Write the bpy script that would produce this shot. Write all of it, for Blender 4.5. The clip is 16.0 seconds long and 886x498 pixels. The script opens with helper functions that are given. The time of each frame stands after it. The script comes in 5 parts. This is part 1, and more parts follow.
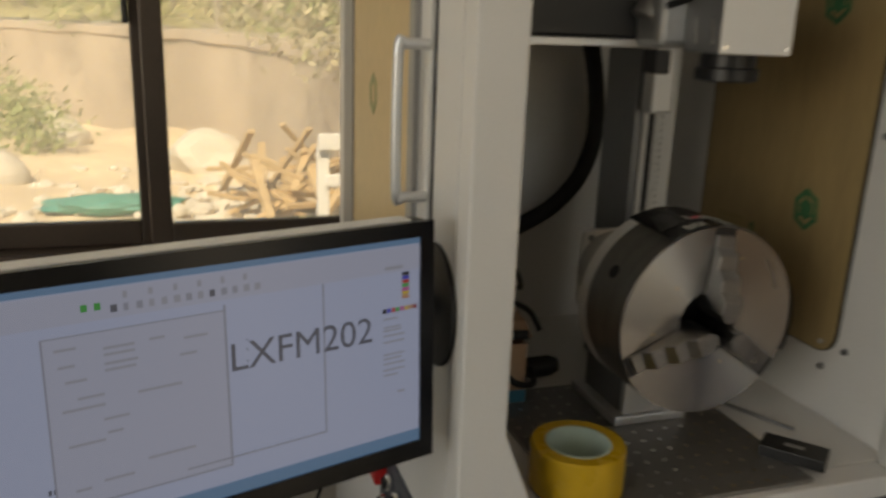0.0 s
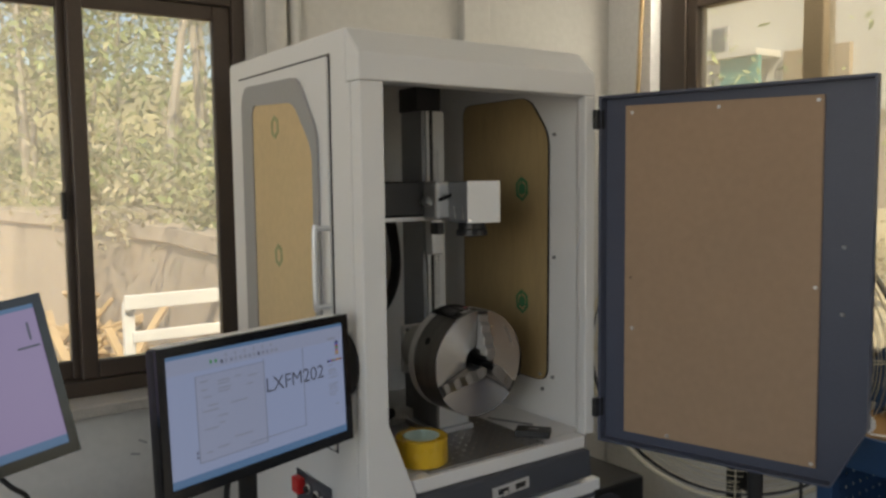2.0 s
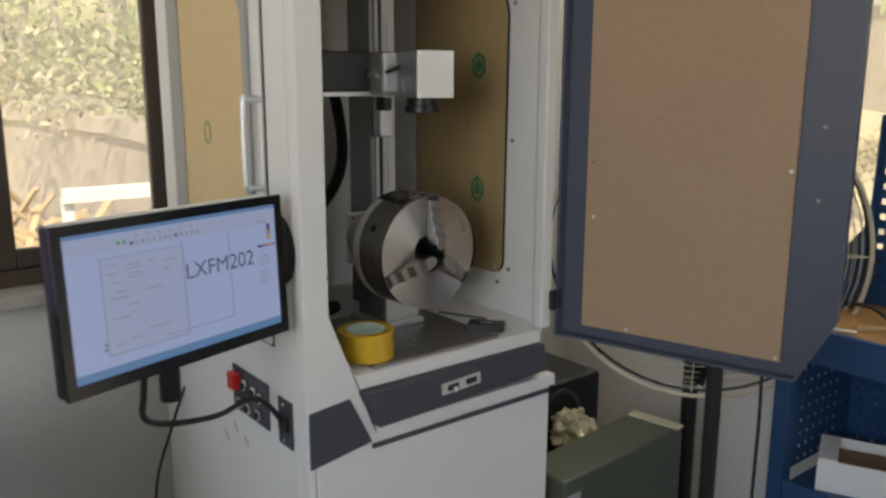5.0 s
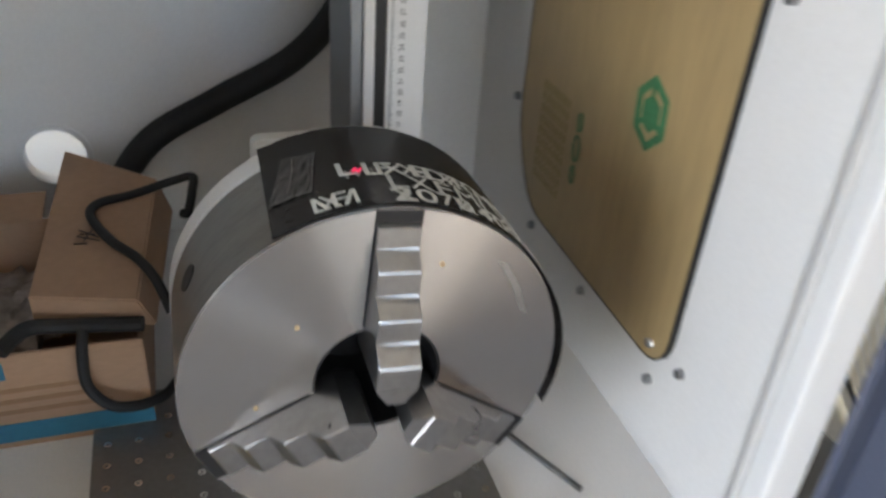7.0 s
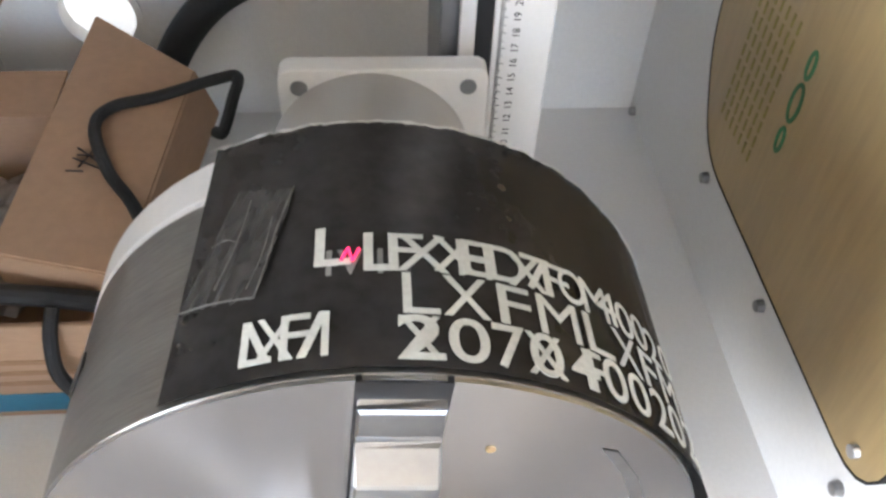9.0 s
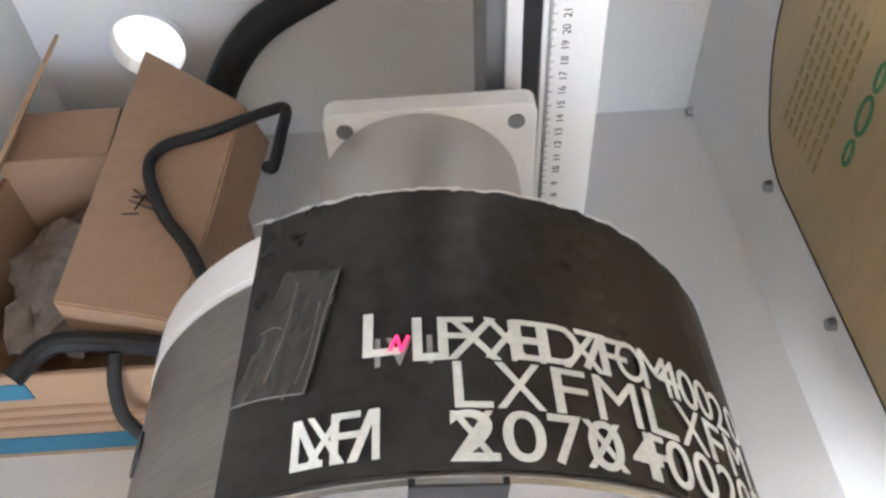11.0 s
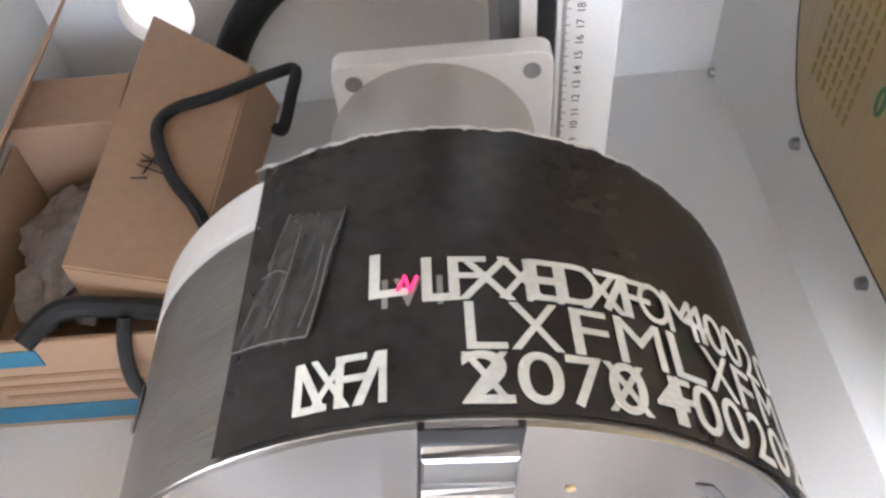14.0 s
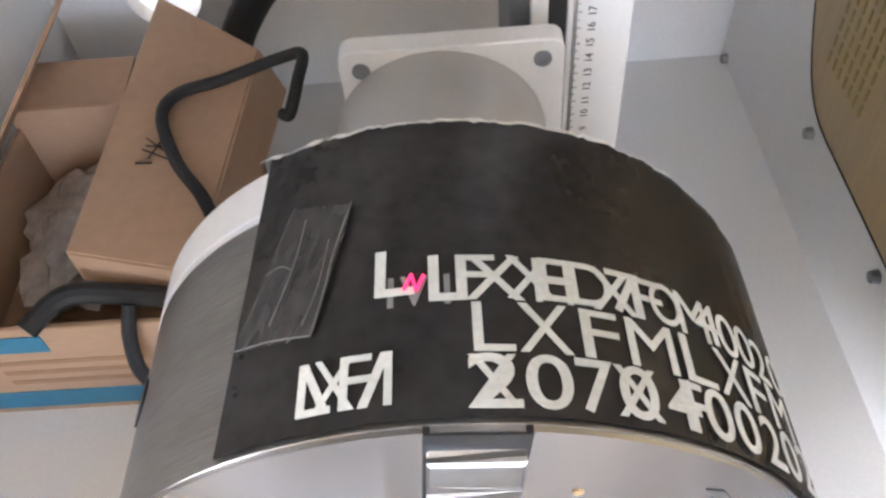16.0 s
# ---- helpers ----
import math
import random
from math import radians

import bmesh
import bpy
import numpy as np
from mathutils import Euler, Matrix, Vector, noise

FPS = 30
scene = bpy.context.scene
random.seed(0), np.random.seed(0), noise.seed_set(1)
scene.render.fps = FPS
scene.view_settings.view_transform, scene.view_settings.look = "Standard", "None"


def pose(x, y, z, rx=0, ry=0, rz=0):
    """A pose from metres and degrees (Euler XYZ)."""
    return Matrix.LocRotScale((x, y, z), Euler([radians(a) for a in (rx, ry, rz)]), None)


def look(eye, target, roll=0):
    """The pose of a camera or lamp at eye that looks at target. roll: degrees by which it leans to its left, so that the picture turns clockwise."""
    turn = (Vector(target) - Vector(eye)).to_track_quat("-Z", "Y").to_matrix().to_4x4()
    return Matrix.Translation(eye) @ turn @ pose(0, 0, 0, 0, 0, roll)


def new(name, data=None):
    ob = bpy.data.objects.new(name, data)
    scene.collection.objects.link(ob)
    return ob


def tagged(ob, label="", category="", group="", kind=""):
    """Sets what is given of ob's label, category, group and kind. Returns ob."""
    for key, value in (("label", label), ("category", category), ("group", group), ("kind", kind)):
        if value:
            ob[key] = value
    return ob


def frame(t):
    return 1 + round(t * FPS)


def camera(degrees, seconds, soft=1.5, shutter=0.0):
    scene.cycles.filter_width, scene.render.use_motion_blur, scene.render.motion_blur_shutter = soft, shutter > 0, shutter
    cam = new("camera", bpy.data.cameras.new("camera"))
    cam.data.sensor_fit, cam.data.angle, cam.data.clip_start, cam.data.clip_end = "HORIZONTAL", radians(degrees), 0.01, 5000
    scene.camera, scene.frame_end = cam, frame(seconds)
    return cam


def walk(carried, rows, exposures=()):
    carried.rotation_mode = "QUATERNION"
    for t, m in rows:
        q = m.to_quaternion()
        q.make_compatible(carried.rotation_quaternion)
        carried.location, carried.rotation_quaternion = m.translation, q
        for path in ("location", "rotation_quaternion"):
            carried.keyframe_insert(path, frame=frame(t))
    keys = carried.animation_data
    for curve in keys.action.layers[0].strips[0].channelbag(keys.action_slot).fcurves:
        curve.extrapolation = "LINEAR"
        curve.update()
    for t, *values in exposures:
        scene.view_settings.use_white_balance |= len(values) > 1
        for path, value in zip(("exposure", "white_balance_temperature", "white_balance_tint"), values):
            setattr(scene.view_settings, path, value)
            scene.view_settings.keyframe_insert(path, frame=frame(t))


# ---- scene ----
cam = camera(57.5, 16.0, soft=2.6, shutter=0.4)
PATH = [
    (0, (-0.296, -0.674, 1.393), (0.305, 1.158, 0.864), 2.1),
    (0.5, (-0.369, -0.887, 1.417), (0.473, 0.888, 1.044), 1.6),
    (1, (-0.498, -1.092, 1.452), (0.505, 0.617, 1.181), -0.0),
    (1.5, (-0.682, -1.189, 1.423), (0.438, 0.458, 1.238), -0.8),
    (2, (-0.793, -1.296, 1.462), (0.364, 0.327, 1.299), -0.7),
    (2.5, (-0.834, -1.526, 1.451), (0.307, 0.108, 1.289), -0.9),
    (3, (-0.884, -1.619, 1.422), (0.277, -0.017, 1.127), -0.5),
    (5.5, (-0.505, -1.007, 1.402), (0.708, 0.515, 0.939), 0.9),
    (6, (-0.228, -0.794, 1.401), (0.818, 0.782, 0.752), 1.2),
    (6.5, (0.04, -0.539, 1.385), (0.897, 1.078, 0.579), 1.6),
    (7, (0.199, -0.272, 1.391), (0.774, 1.332, 0.344), 4.4),
    (7.5, (0.264, -0.113, 1.341), (0.537, 1.409, 0.072), 6.1),
    (8, (0.275, -0.031, 1.333), (0.484, 1.392, -0.057), 5.4),
    (8.5, (0.307, -0.024, 1.346), (0.486, 1.369, -0.078), 4.4),
    (9, (0.3, -0.028, 1.361), (0.449, 1.345, -0.086), 3.0),
    (9.5, (0.3, -0.009, 1.382), (0.409, 1.354, -0.078), 1.0),
    (12, (0.307, 0.0, 1.367), (0.274, 1.339, -0.118), -5.2),
    (12.5, (0.307, -0.001, 1.363), (0.269, 1.334, -0.126), -5.5),
    (13, (0.31, -0.004, 1.364), (0.275, 1.333, -0.123), -5.6),
    (13.5, (0.311, -0.005, 1.363), (0.274, 1.329, -0.128), -5.7),
    (14, (0.306, -0.001, 1.357), (0.26, 1.317, -0.147), -5.8),
    (14.5, (0.304, 0.008, 1.356), (0.252, 1.315, -0.157), -5.8),
    (15, (0.305, 0.006, 1.357), (0.25, 1.303, -0.165), -5.8),
    (15.5, (0.306, 0.005, 1.356), (0.245, 1.299, -0.168), -6.1),
    (16, (0.306, 0.006, 1.356), (0.24, 1.289, -0.176), -6.0),
]
EXPOSURES = [
    (0.0, 0.35, 8200, 10), (0.5, 0.38, 7900, 10), (1.0, 0.4, 7300, 10), (2.0, 0.45, 7000, 10), (3.0, 0.55, 7000, 10),
    (5.5, 1.1, 6700, 10), (6.0, 1.32, 6600, 10), (6.5, 1.58, 6600, 10), (7.0, 2.35, 6300, 12), (7.5, 3.03, 6300, 14),
    (8.0, 3.42, 6250, 14), (9.0, 3.46, 6250, 14), (12.0, 3.7, 6250, 16), (16.0, 3.64, 6250, 18),
]
walk(cam, [(t, look(eye, target, roll)) for t, eye, target, roll in PATH], EXPOSURES)

# ---- world, sun, large lights ----
world = bpy.data.worlds.new("sky")
scene.world = world
world.use_nodes = True
wn = world.node_tree
sky = wn.nodes.new("ShaderNodeTexSky")
sky.sky_type = 'NISHITA'
sky.sun_disc = False
sky.sun_elevation, sky.sun_rotation = radians(48), radians(205)
wn.links.new(sky.outputs[0], wn.nodes["Background"].inputs[0])
wn.nodes["Background"].inputs[1].default_value = 0.15

sun_data = bpy.data.lights.new("sun", 'SUN')
sun_data.energy, sun_data.angle, sun_data.color = 5.0, radians(0.6), (1.0, 0.90, 0.74)
sun = new("sun", sun_data)
sun.matrix_world = look((-4, -8.6, 10.5), (0, 0, 0))


def area_lamp(name, m, w, h, power, color):
    d = bpy.data.lights.new(name, 'AREA')
    d.shape, d.size, d.size_y, d.energy, d.color = 'RECTANGLE', w, h, power, color
    ob = new(name, d)
    ob.matrix_world = m
    return ob


# daylight fill lamps in the openings of the two windows, above the view
area_lamp("daylight_fill", look((-0.55, 0.99, 2.21), (-0.55, 0, 1.3)), 1.15, 0.34, 1.2, (1.0, 0.95, 0.86))
area_lamp("daylight_fill", look((1.545, 0.08, 2.18), (0.5, 0.1, 0.7)), 0.95, 0.10, 5.0, (1.0, 0.96, 0.84))
# fill lamps added at assumed, unseen openings left of and behind the camera
area_lamp("daylight_fill", look((-2.7, -1.85, 1.72), (0.2, 0.0, 1.1)), 1.5, 1.4, 15.0, (0.94, 0.97, 1.0))
area_lamp("daylight_fill", look((0.75, -3.5, 1.75), (0.8, 0, 0.9)), 1.5, 1.4, 1.0, (0.97, 0.98, 1.0))

# ---- materials ----


def mat(name, color, rough=0.5, metal=0.0, vary=0.08, scale=6.0, fine=140.0, bump=0.0, streak=None, spec=0.5, rvary=0.08):
    m = bpy.data.materials.new(name)
    m.use_nodes = True
    n, l = m.node_tree.nodes, m.node_tree.links
    b = n["Principled BSDF"]
    b.inputs["Roughness"].default_value, b.inputs["Metallic"].default_value = rough, metal
    b.inputs["Specular IOR Level"].default_value = spec
    co = n.new("ShaderNodeTexCoord")
    mp = n.new("ShaderNodeMapping")
    if streak:
        mp.inputs["Scale"].default_value = streak
    l.new(co.outputs["Object"], mp.inputs[0])
    n1, n2 = n.new("ShaderNodeTexNoise"), n.new("ShaderNodeTexNoise")
    for q, s in ((n1, scale), (n2, fine)):
        q.inputs["Scale"].default_value, q.inputs["Detail"].default_value = s, 5
        l.new(mp.outputs[0], q.inputs["Vector"])
    add = n.new("ShaderNodeMath")
    add.operation = 'ADD'
    l.new(n1.outputs[0], add.inputs[0]), l.new(n2.outputs[0], add.inputs[1])
    ramp = n.new("ShaderNodeMapRange")
    ramp.inputs[1].default_value, ramp.inputs[2].default_value = 0.6, 1.4
    ramp.inputs[3].default_value, ramp.inputs[4].default_value = 1 - vary, 1 + vary
    l.new(add.outputs[0], ramp.inputs[0])
    mul = n.new("ShaderNodeVectorMath")
    mul.operation = 'SCALE'
    mul.inputs[0].default_value = color
    l.new(ramp.outputs[0], mul.inputs["Scale"])
    l.new(mul.outputs[0], b.inputs["Base Color"])
    rr = n.new("ShaderNodeMapRange")
    rr.inputs[3].default_value, rr.inputs[4].default_value = max(rough - rvary, 0.02), min(rough + rvary, 1)
    l.new(n1.outputs[0], rr.inputs[0])
    l.new(rr.outputs[0], b.inputs["Roughness"])
    if bump:
        bp = n.new("ShaderNodeBump")
        bp.inputs["Strength"].default_value, bp.inputs["Distance"].default_value = bump, 0.002
        l.new(n2.outputs[0], bp.inputs["Height"])
        l.new(bp.outputs[0], b.inputs["Normal"])
    return m


def glow(name, color, strength):
    m = bpy.data.materials.new(name)
    m.use_nodes = True
    b = m.node_tree.nodes["Principled BSDF"]
    b.inputs["Base Color"].default_value = (0.01, 0.01, 0.01, 1)
    b.inputs["Roughness"].default_value = 0.25
    b.inputs["Emission Color"].default_value = (*color, 1)
    b.inputs["Emission Strength"].default_value = strength
    return m


def glass(name):
    m = bpy.data.materials.new(name)
    m.use_nodes = True
    b = m.node_tree.nodes["Principled BSDF"]
    b.inputs["Transmission Weight"].default_value = 1
    b.inputs["Roughness"].default_value = 0.0
    b.inputs["IOR"].default_value = 1.1
    b.inputs["Base Color"].default_value = (0.97, 0.97, 0.93, 1)
    # a film of dust on the pane
    n, l = m.node_tree.nodes, m.node_tree.links
    dust, mix, cloud, rng_ = n.new("ShaderNodeBsdfTranslucent"), n.new("ShaderNodeMixShader"), n.new("ShaderNodeTexNoise"), n.new("ShaderNodeMapRange")
    dust.inputs[0].default_value = (0.95, 0.90, 0.80, 1)
    cloud.inputs["Scale"].default_value, cloud.inputs["Detail"].default_value = 3.0, 6
    rng_.inputs[3].default_value, rng_.inputs[4].default_value = 0.15, 0.31
    l.new(cloud.outputs[0], rng_.inputs[0])
    l.new(rng_.outputs[0], mix.inputs[0])
    l.new(b.outputs[0], mix.inputs[1]), l.new(dust.outputs[0], mix.inputs[2])
    l.new(mix.outputs[0], n["Material Output"].inputs[0])
    return m


def brushed(name, color, rough):
    """Faced steel: fine turning rings round the y axis of the thing give anisotropic gloss."""
    m = mat(name, color, rough, 1.0, 0.05, 9, 220, rvary=0.012)
    n, l = m.node_tree.nodes, m.node_tree.links
    b = n["Principled BSDF"]
    b.inputs["Anisotropic"].default_value = 0.96
    t = n.new("ShaderNodeTangent")
    t.direction_type, t.axis = 'RADIAL', 'Y'
    b.inputs["Anisotropic Rotation"].default_value = 0.25
    l.new(t.outputs[0], b.inputs["Tangent"])
    return m


WHITE = mat("white_powder_coat", (0.74, 0.74, 0.73), 0.42, 0, 0.03, 4, 320, 0.12)
WHITE_IN = mat("white_inner_coat", (0.76, 0.75, 0.73), 0.5, 0, 0.05, 5, 320, 0.12)
NAVY = mat("navy_powder_coat", (0.075, 0.085, 0.125), 0.45, 0, 0.12, 5, 300, 0.15)
CHARCOAL = mat("charcoal_powder_coat", (0.055, 0.06, 0.075), 0.45, 0, 0.1, 6, 300, 0.15)
GREY_FRAME = mat("grey_frame_paint", (0.33, 0.33, 0.33), 0.5, 0, 0.06, 6, 200, 0.1)
PAPER_BROWN = mat("brown_masking_paper", (0.40, 0.275, 0.18), 0.75, 0, 0.07, 3.5, 60, 0.12)
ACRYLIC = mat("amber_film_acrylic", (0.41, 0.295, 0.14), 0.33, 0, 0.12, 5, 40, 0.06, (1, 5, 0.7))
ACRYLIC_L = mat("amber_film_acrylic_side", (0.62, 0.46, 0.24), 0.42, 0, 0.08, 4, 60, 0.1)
PALE_GREEN_INK = mat("faded_green_ink", (0.33, 0.34, 0.17), 0.6, 0, 0.2, 60, 300)
GREEN_INK = mat("green_ink", (0.05, 0.19, 0.08), 0.6, 0, 0.3, 60, 300)
OLIVE_INK = mat("olive_ink", (0.27, 0.22, 0.06), 0.6, 0, 0.2, 60, 300)
BLACK = mat("black_plastic", (0.012, 0.012, 0.013), 0.4, 0, 0.2, 20, 200, 0.1)
GLOSS_BLACK = mat("glossy_black_plastic", (0.008, 0.008, 0.009), 0.18, 0, 0.1, 20, 200)
RUBBER = mat("black_rubber", (0.010, 0.0095, 0.0095), 0.6, 0, 0.2, 30, 300, 0.3)
STEEL = brushed("faced_steel", (0.48, 0.47, 0.46), 0.23)
STEEL_SIDE = mat("turned_steel", (0.34, 0.335, 0.32), 0.32, 1, 0.22, 8, 90, 0.06, (1, 12, 1))
STEEL_DARK = mat("ground_jaw_steel", (0.33, 0.33, 0.33), 0.30, 1, 0.15, 30, 160, 0.08)
CHROME = mat("chrome", (0.8, 0.8, 0.8), 0.12, 1, 0.04, 20, 200)
ALU = mat("anodised_aluminium", (0.74, 0.75, 0.76), 0.42, 0.85, 0.05, 10, 250, 0.08)
POLISHED = mat("turned_aluminium", (0.50, 0.49, 0.47), 0.42, 0.6, 0.04, 10, 250, 0.03, (1, 14, 1))
SATIN = mat("satin_aluminium", (0.84, 0.84, 0.84), 0.48, 0.4, 0.04, 10, 250, 0.05)
ALU_DARK = mat("dull_aluminium", (0.30, 0.31, 0.32), 0.45, 0.7, 0.06, 10, 250, 0.05)
PLATE = mat("milled_plate", (0.27, 0.26, 0.25), 0.42, 0.75, 0.12, 7, 200, 0.12)
TAPE_BLACK = mat("black_marking_tape", (0.047, 0.043, 0.041), 0.25, 0, 0.35, 14, 160, 0.08, spec=0.9)
TAPE_CLEAR = mat("scuffed_tape", (0.036, 0.033, 0.031), 0.20, 0, 0.5, 40, 120, 0.15, spec=0.8)
CREASE = mat("pale_crease", (0.11, 0.105, 0.10), 0.5, 0, 0.4, 60, 300)
MARK = mat("laser_marked_white", (0.52, 0.53, 0.49), 0.7, 0, 0.16, 90, 500, 0.2)
MARK_DIM = mat("laser_marked_grey", (0.20, 0.20, 0.19), 0.7, 0, 0.25, 90, 500, 0.2)
TAPE_YELLOW = mat("yellow_packing_tape", (0.62, 0.39, 0.025), 0.28, 0, 0.10, 14, 60, 0.06)
CORE = mat("pale_green_card_core", (0.55, 0.68, 0.60), 0.7, 0, 0.06, 20, 90, 0.1)
CARD = mat("corrugated_card", (0.40, 0.255, 0.16), 0.8, 0, 0.10, 7, 120, 0.2, (1, 1, 4))
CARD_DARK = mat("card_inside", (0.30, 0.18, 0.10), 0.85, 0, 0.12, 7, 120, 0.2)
BLUE_PRINT = mat("blue_card_print", (0.03, 0.17, 0.27), 0.6, 0, 0.12, 20, 120)
BROWN_ALU = mat("bronze_window_frame", (0.075, 0.055, 0.042), 0.42, 0.2, 0.14, 8, 160, 0.1)
TAN_ALU = mat("tan_window_frame", (0.34, 0.26, 0.16), 0.5, 0.1, 0.1, 8, 160, 0.1)
PLASTER = mat("painted_plaster", (0.60, 0.59, 0.56), 0.85, 0, 0.07, 2.2, 45, 0.3)
# plaster of the unseen walls, darkened only to cut the light they bounce
PLASTER_DARKENED = mat("darkened_unseen_plaster", (0.24, 0.235, 0.225), 0.9, 0, 0.08, 2.2, 45, 0.3)
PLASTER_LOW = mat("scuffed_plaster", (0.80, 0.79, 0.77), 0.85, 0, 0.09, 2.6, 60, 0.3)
SILL = mat("grey_stone_sill", (0.42, 0.40, 0.37), 0.6, 0, 0.15, 9, 140, 0.2)
FLOOR = mat("grey_floor", (0.23, 0.22, 0.21), 0.55, 0, 0.15, 3, 80, 0.2)
CEIL = mat("white_ceiling", (0.75, 0.75, 0.73), 0.9, 0, 0.04, 3, 80, 0.1)
BLUE_STEEL = mat("blue_bench_paint", (0.016, 0.06, 0.16), 0.4, 0, 0.16, 6, 200, 0.1)
GREEN_METAL = mat("olive_metal_case", (0.10, 0.115, 0.085), 0.45, 0.2, 0.15, 7, 160, 0.15)
CREAM = mat("cream_wire", (0.60, 0.55, 0.42), 0.45, 0, 0.06, 20, 200)
OCHRE = mat("stained_wood_top", (0.36, 0.19, 0.055), 0.6, 0, 0.3, 9, 80, 0.2, (1, 6, 1))
PAPER = mat("white_paper", (0.8, 0.8, 0.78), 0.8, 0, 0.03, 20, 200, 0.05)
RED = mat("red_plastic", (0.55, 0.02, 0.02), 0.35, 0, 0.08, 30, 200)
CONCRETE = mat("weathered_concrete", (0.45, 0.385, 0.31), 0.9, 0, 0.28, 1.3, 14, 0.5, (1, 1, 0.6))
DIRT = mat("dry_dirt", (0.68, 0.56, 0.40), 0.95, 0, 0.22, 0.9, 12, 0.6)
SLOPE = mat("scrub_soil", (0.34, 0.31, 0.17), 0.95, 0, 0.45, 1.1, 7, 0.8)
LUMBER = mat("sawn_lumber", (0.52, 0.38, 0.21), 0.8, 0, 0.2, 6, 60, 0.2)
BARK = mat("grey_bark", (0.38, 0.34, 0.28), 0.9, 0, 0.25, 8, 60, 0.5)
DARK_PANE = mat("dark_window_pane", (0.10, 0.12, 0.13), 0.15, 0, 0.1, 4, 40)
TEAL = mat("teal_tarpaulin", (0.06, 0.26, 0.22), 0.6, 0, 0.2, 9, 60, 0.2)
CLEAR_BAG = mat("clear_plastic_film", (0.24, 0.20, 0.17), 0.18, 0, 0.25, 30, 120, 0.3, spec=0.8)
FOIL = mat("crumpled_cream_foil", (0.62, 0.58, 0.40), 0.25, 0.5, 0.2, 12, 80, 0.2)
SACK = mat("white_sack", (0.62, 0.58, 0.50), 0.8, 0, 0.12, 9, 60, 0.3)
LEAF = [mat("leaf_green", c, 0.6, 0, 0.35, 1.5, 9) for c in ((0.27, 0.32, 0.13), (0.36, 0.36, 0.19), (0.42, 0.38, 0.25))]
PALE_LEAF = mat("sunlit_pale_leaf", (0.34, 0.29, 0.16), 0.7, 0, 0.25, 1.5, 9)
PALE_BANK = mat("dry_grass_bank", (0.40, 0.35, 0.23), 0.95, 0, 0.25, 0.8, 9, 0.5)
PALE_WALL = mat("pale_facade", (0.55, 0.54, 0.48), 0.85, 0, 0.07, 1.2, 20, 0.2)
GLASS = glass("window_glass")
SCREEN = glow("lit_screen", (0.43, 0.53, 0.85), 0.295)
SCREEN_PANEL = glow("lit_screen_panel", (0.48, 0.56, 0.84), 0.265)
SCREEN_PINK = glow("lit_screen_mauve", (0.46, 0.38, 0.70), 0.30)
UI_LINE = glow("screen_line", (0.32, 0.37, 0.53), 0.27)
UI_TEXT = glow("screen_text", (0.12, 0.14, 0.21), 0.27)
UI_GREY = glow("screen_grey_text", (0.37, 0.42, 0.58), 0.27)
UI_BLUE = glow("screen_blue", (0.15, 0.31, 0.60), 0.27)
UI_CHIPS = [glow("screen_chip", c, 0.27) for c in ((0.01, 0.01, 0.02), (0.05, 0.06, 0.6), (0.5, 0.05, 0.05), (0.05, 0.4, 0.1), (0.5, 0.1, 0.4), (0.6, 0.45, 0.05), (0.5, 0.3, 0.2), (0.25, 0.03, 0.03))]
POINTER = glow("red_pointer_light", (1.0, 0.03, 0.12), 0.25)

# ---- mesh helpers ----


def base_of(ob):
    v = Vector((0, 0, 0))
    while ob:
        v += ob.location
        ob = ob.parent
    return v


def thing(name, at, label, category, group="", kind=""):
    ob = new(name)
    ob.location = at
    ob.empty_display_size = 0.05
    return tagged(ob, label, category, group, kind)


def mesh_of(name, bm, material, smooth=False):
    bmesh.ops.recalc_face_normals(bm, faces=bm.faces[:])
    me = bpy.data.meshes.new(name)
    bm.to_mesh(me)
    bm.free()
    me.materials.append(material)
    if smooth:
        for p in me.polygons:
            p.use_smooth = True
        me.set_sharp_from_angle(angle=radians(35))
    return me


def part(name, bm, material, parent, label="", smooth=False):
    bmesh.ops.translate(bm, verts=bm.verts[:], vec=-base_of(parent))
    ob = new(name, mesh_of(name, bm, material, smooth))
    ob.parent = parent
    return tagged(ob, label)


def solid(name, bm, material, at, label, category="", group="", kind="", smooth=False):
    bmesh.ops.translate(bm, verts=bm.verts[:], vec=-Vector(at))
    ob = new(name, mesh_of(name, bm, material, smooth))
    ob.location = at
    return tagged(ob, label, category, group, kind)


def box(x0, x1, y0, y1, z0, z1, bevel=0.0, bm=None, seg=2):
    own = bmesh.new()
    bmesh.ops.create_cube(own, size=1)
    bmesh.ops.scale(own, verts=own.verts[:], vec=(x1 - x0, y1 - y0, z1 - z0))
    bmesh.ops.translate(own, verts=own.verts[:], vec=((x0 + x1) / 2, (y0 + y1) / 2, (z0 + z1) / 2))
    if bevel:
        bmesh.ops.bevel(own, geom=own.edges[:], offset=bevel, segments=seg, affect='EDGES', profile=0.5)
    return join(bm, own)


def join(bm, own):
    if bm is None:
        return own
    me = bpy.data.meshes.new("tmp")
    own.to_mesh(me)
    own.free()
    bm.from_mesh(me)
    bpy.data.meshes.remove(me)
    return bm


def turned(bm, m):
    bmesh.ops.transform(bm, matrix=m, verts=bm.verts[:])
    return bm


def axis_frame(d):
    d = Vector(d).normalized()
    return d.to_track_quat('Z', 'Y').to_matrix()


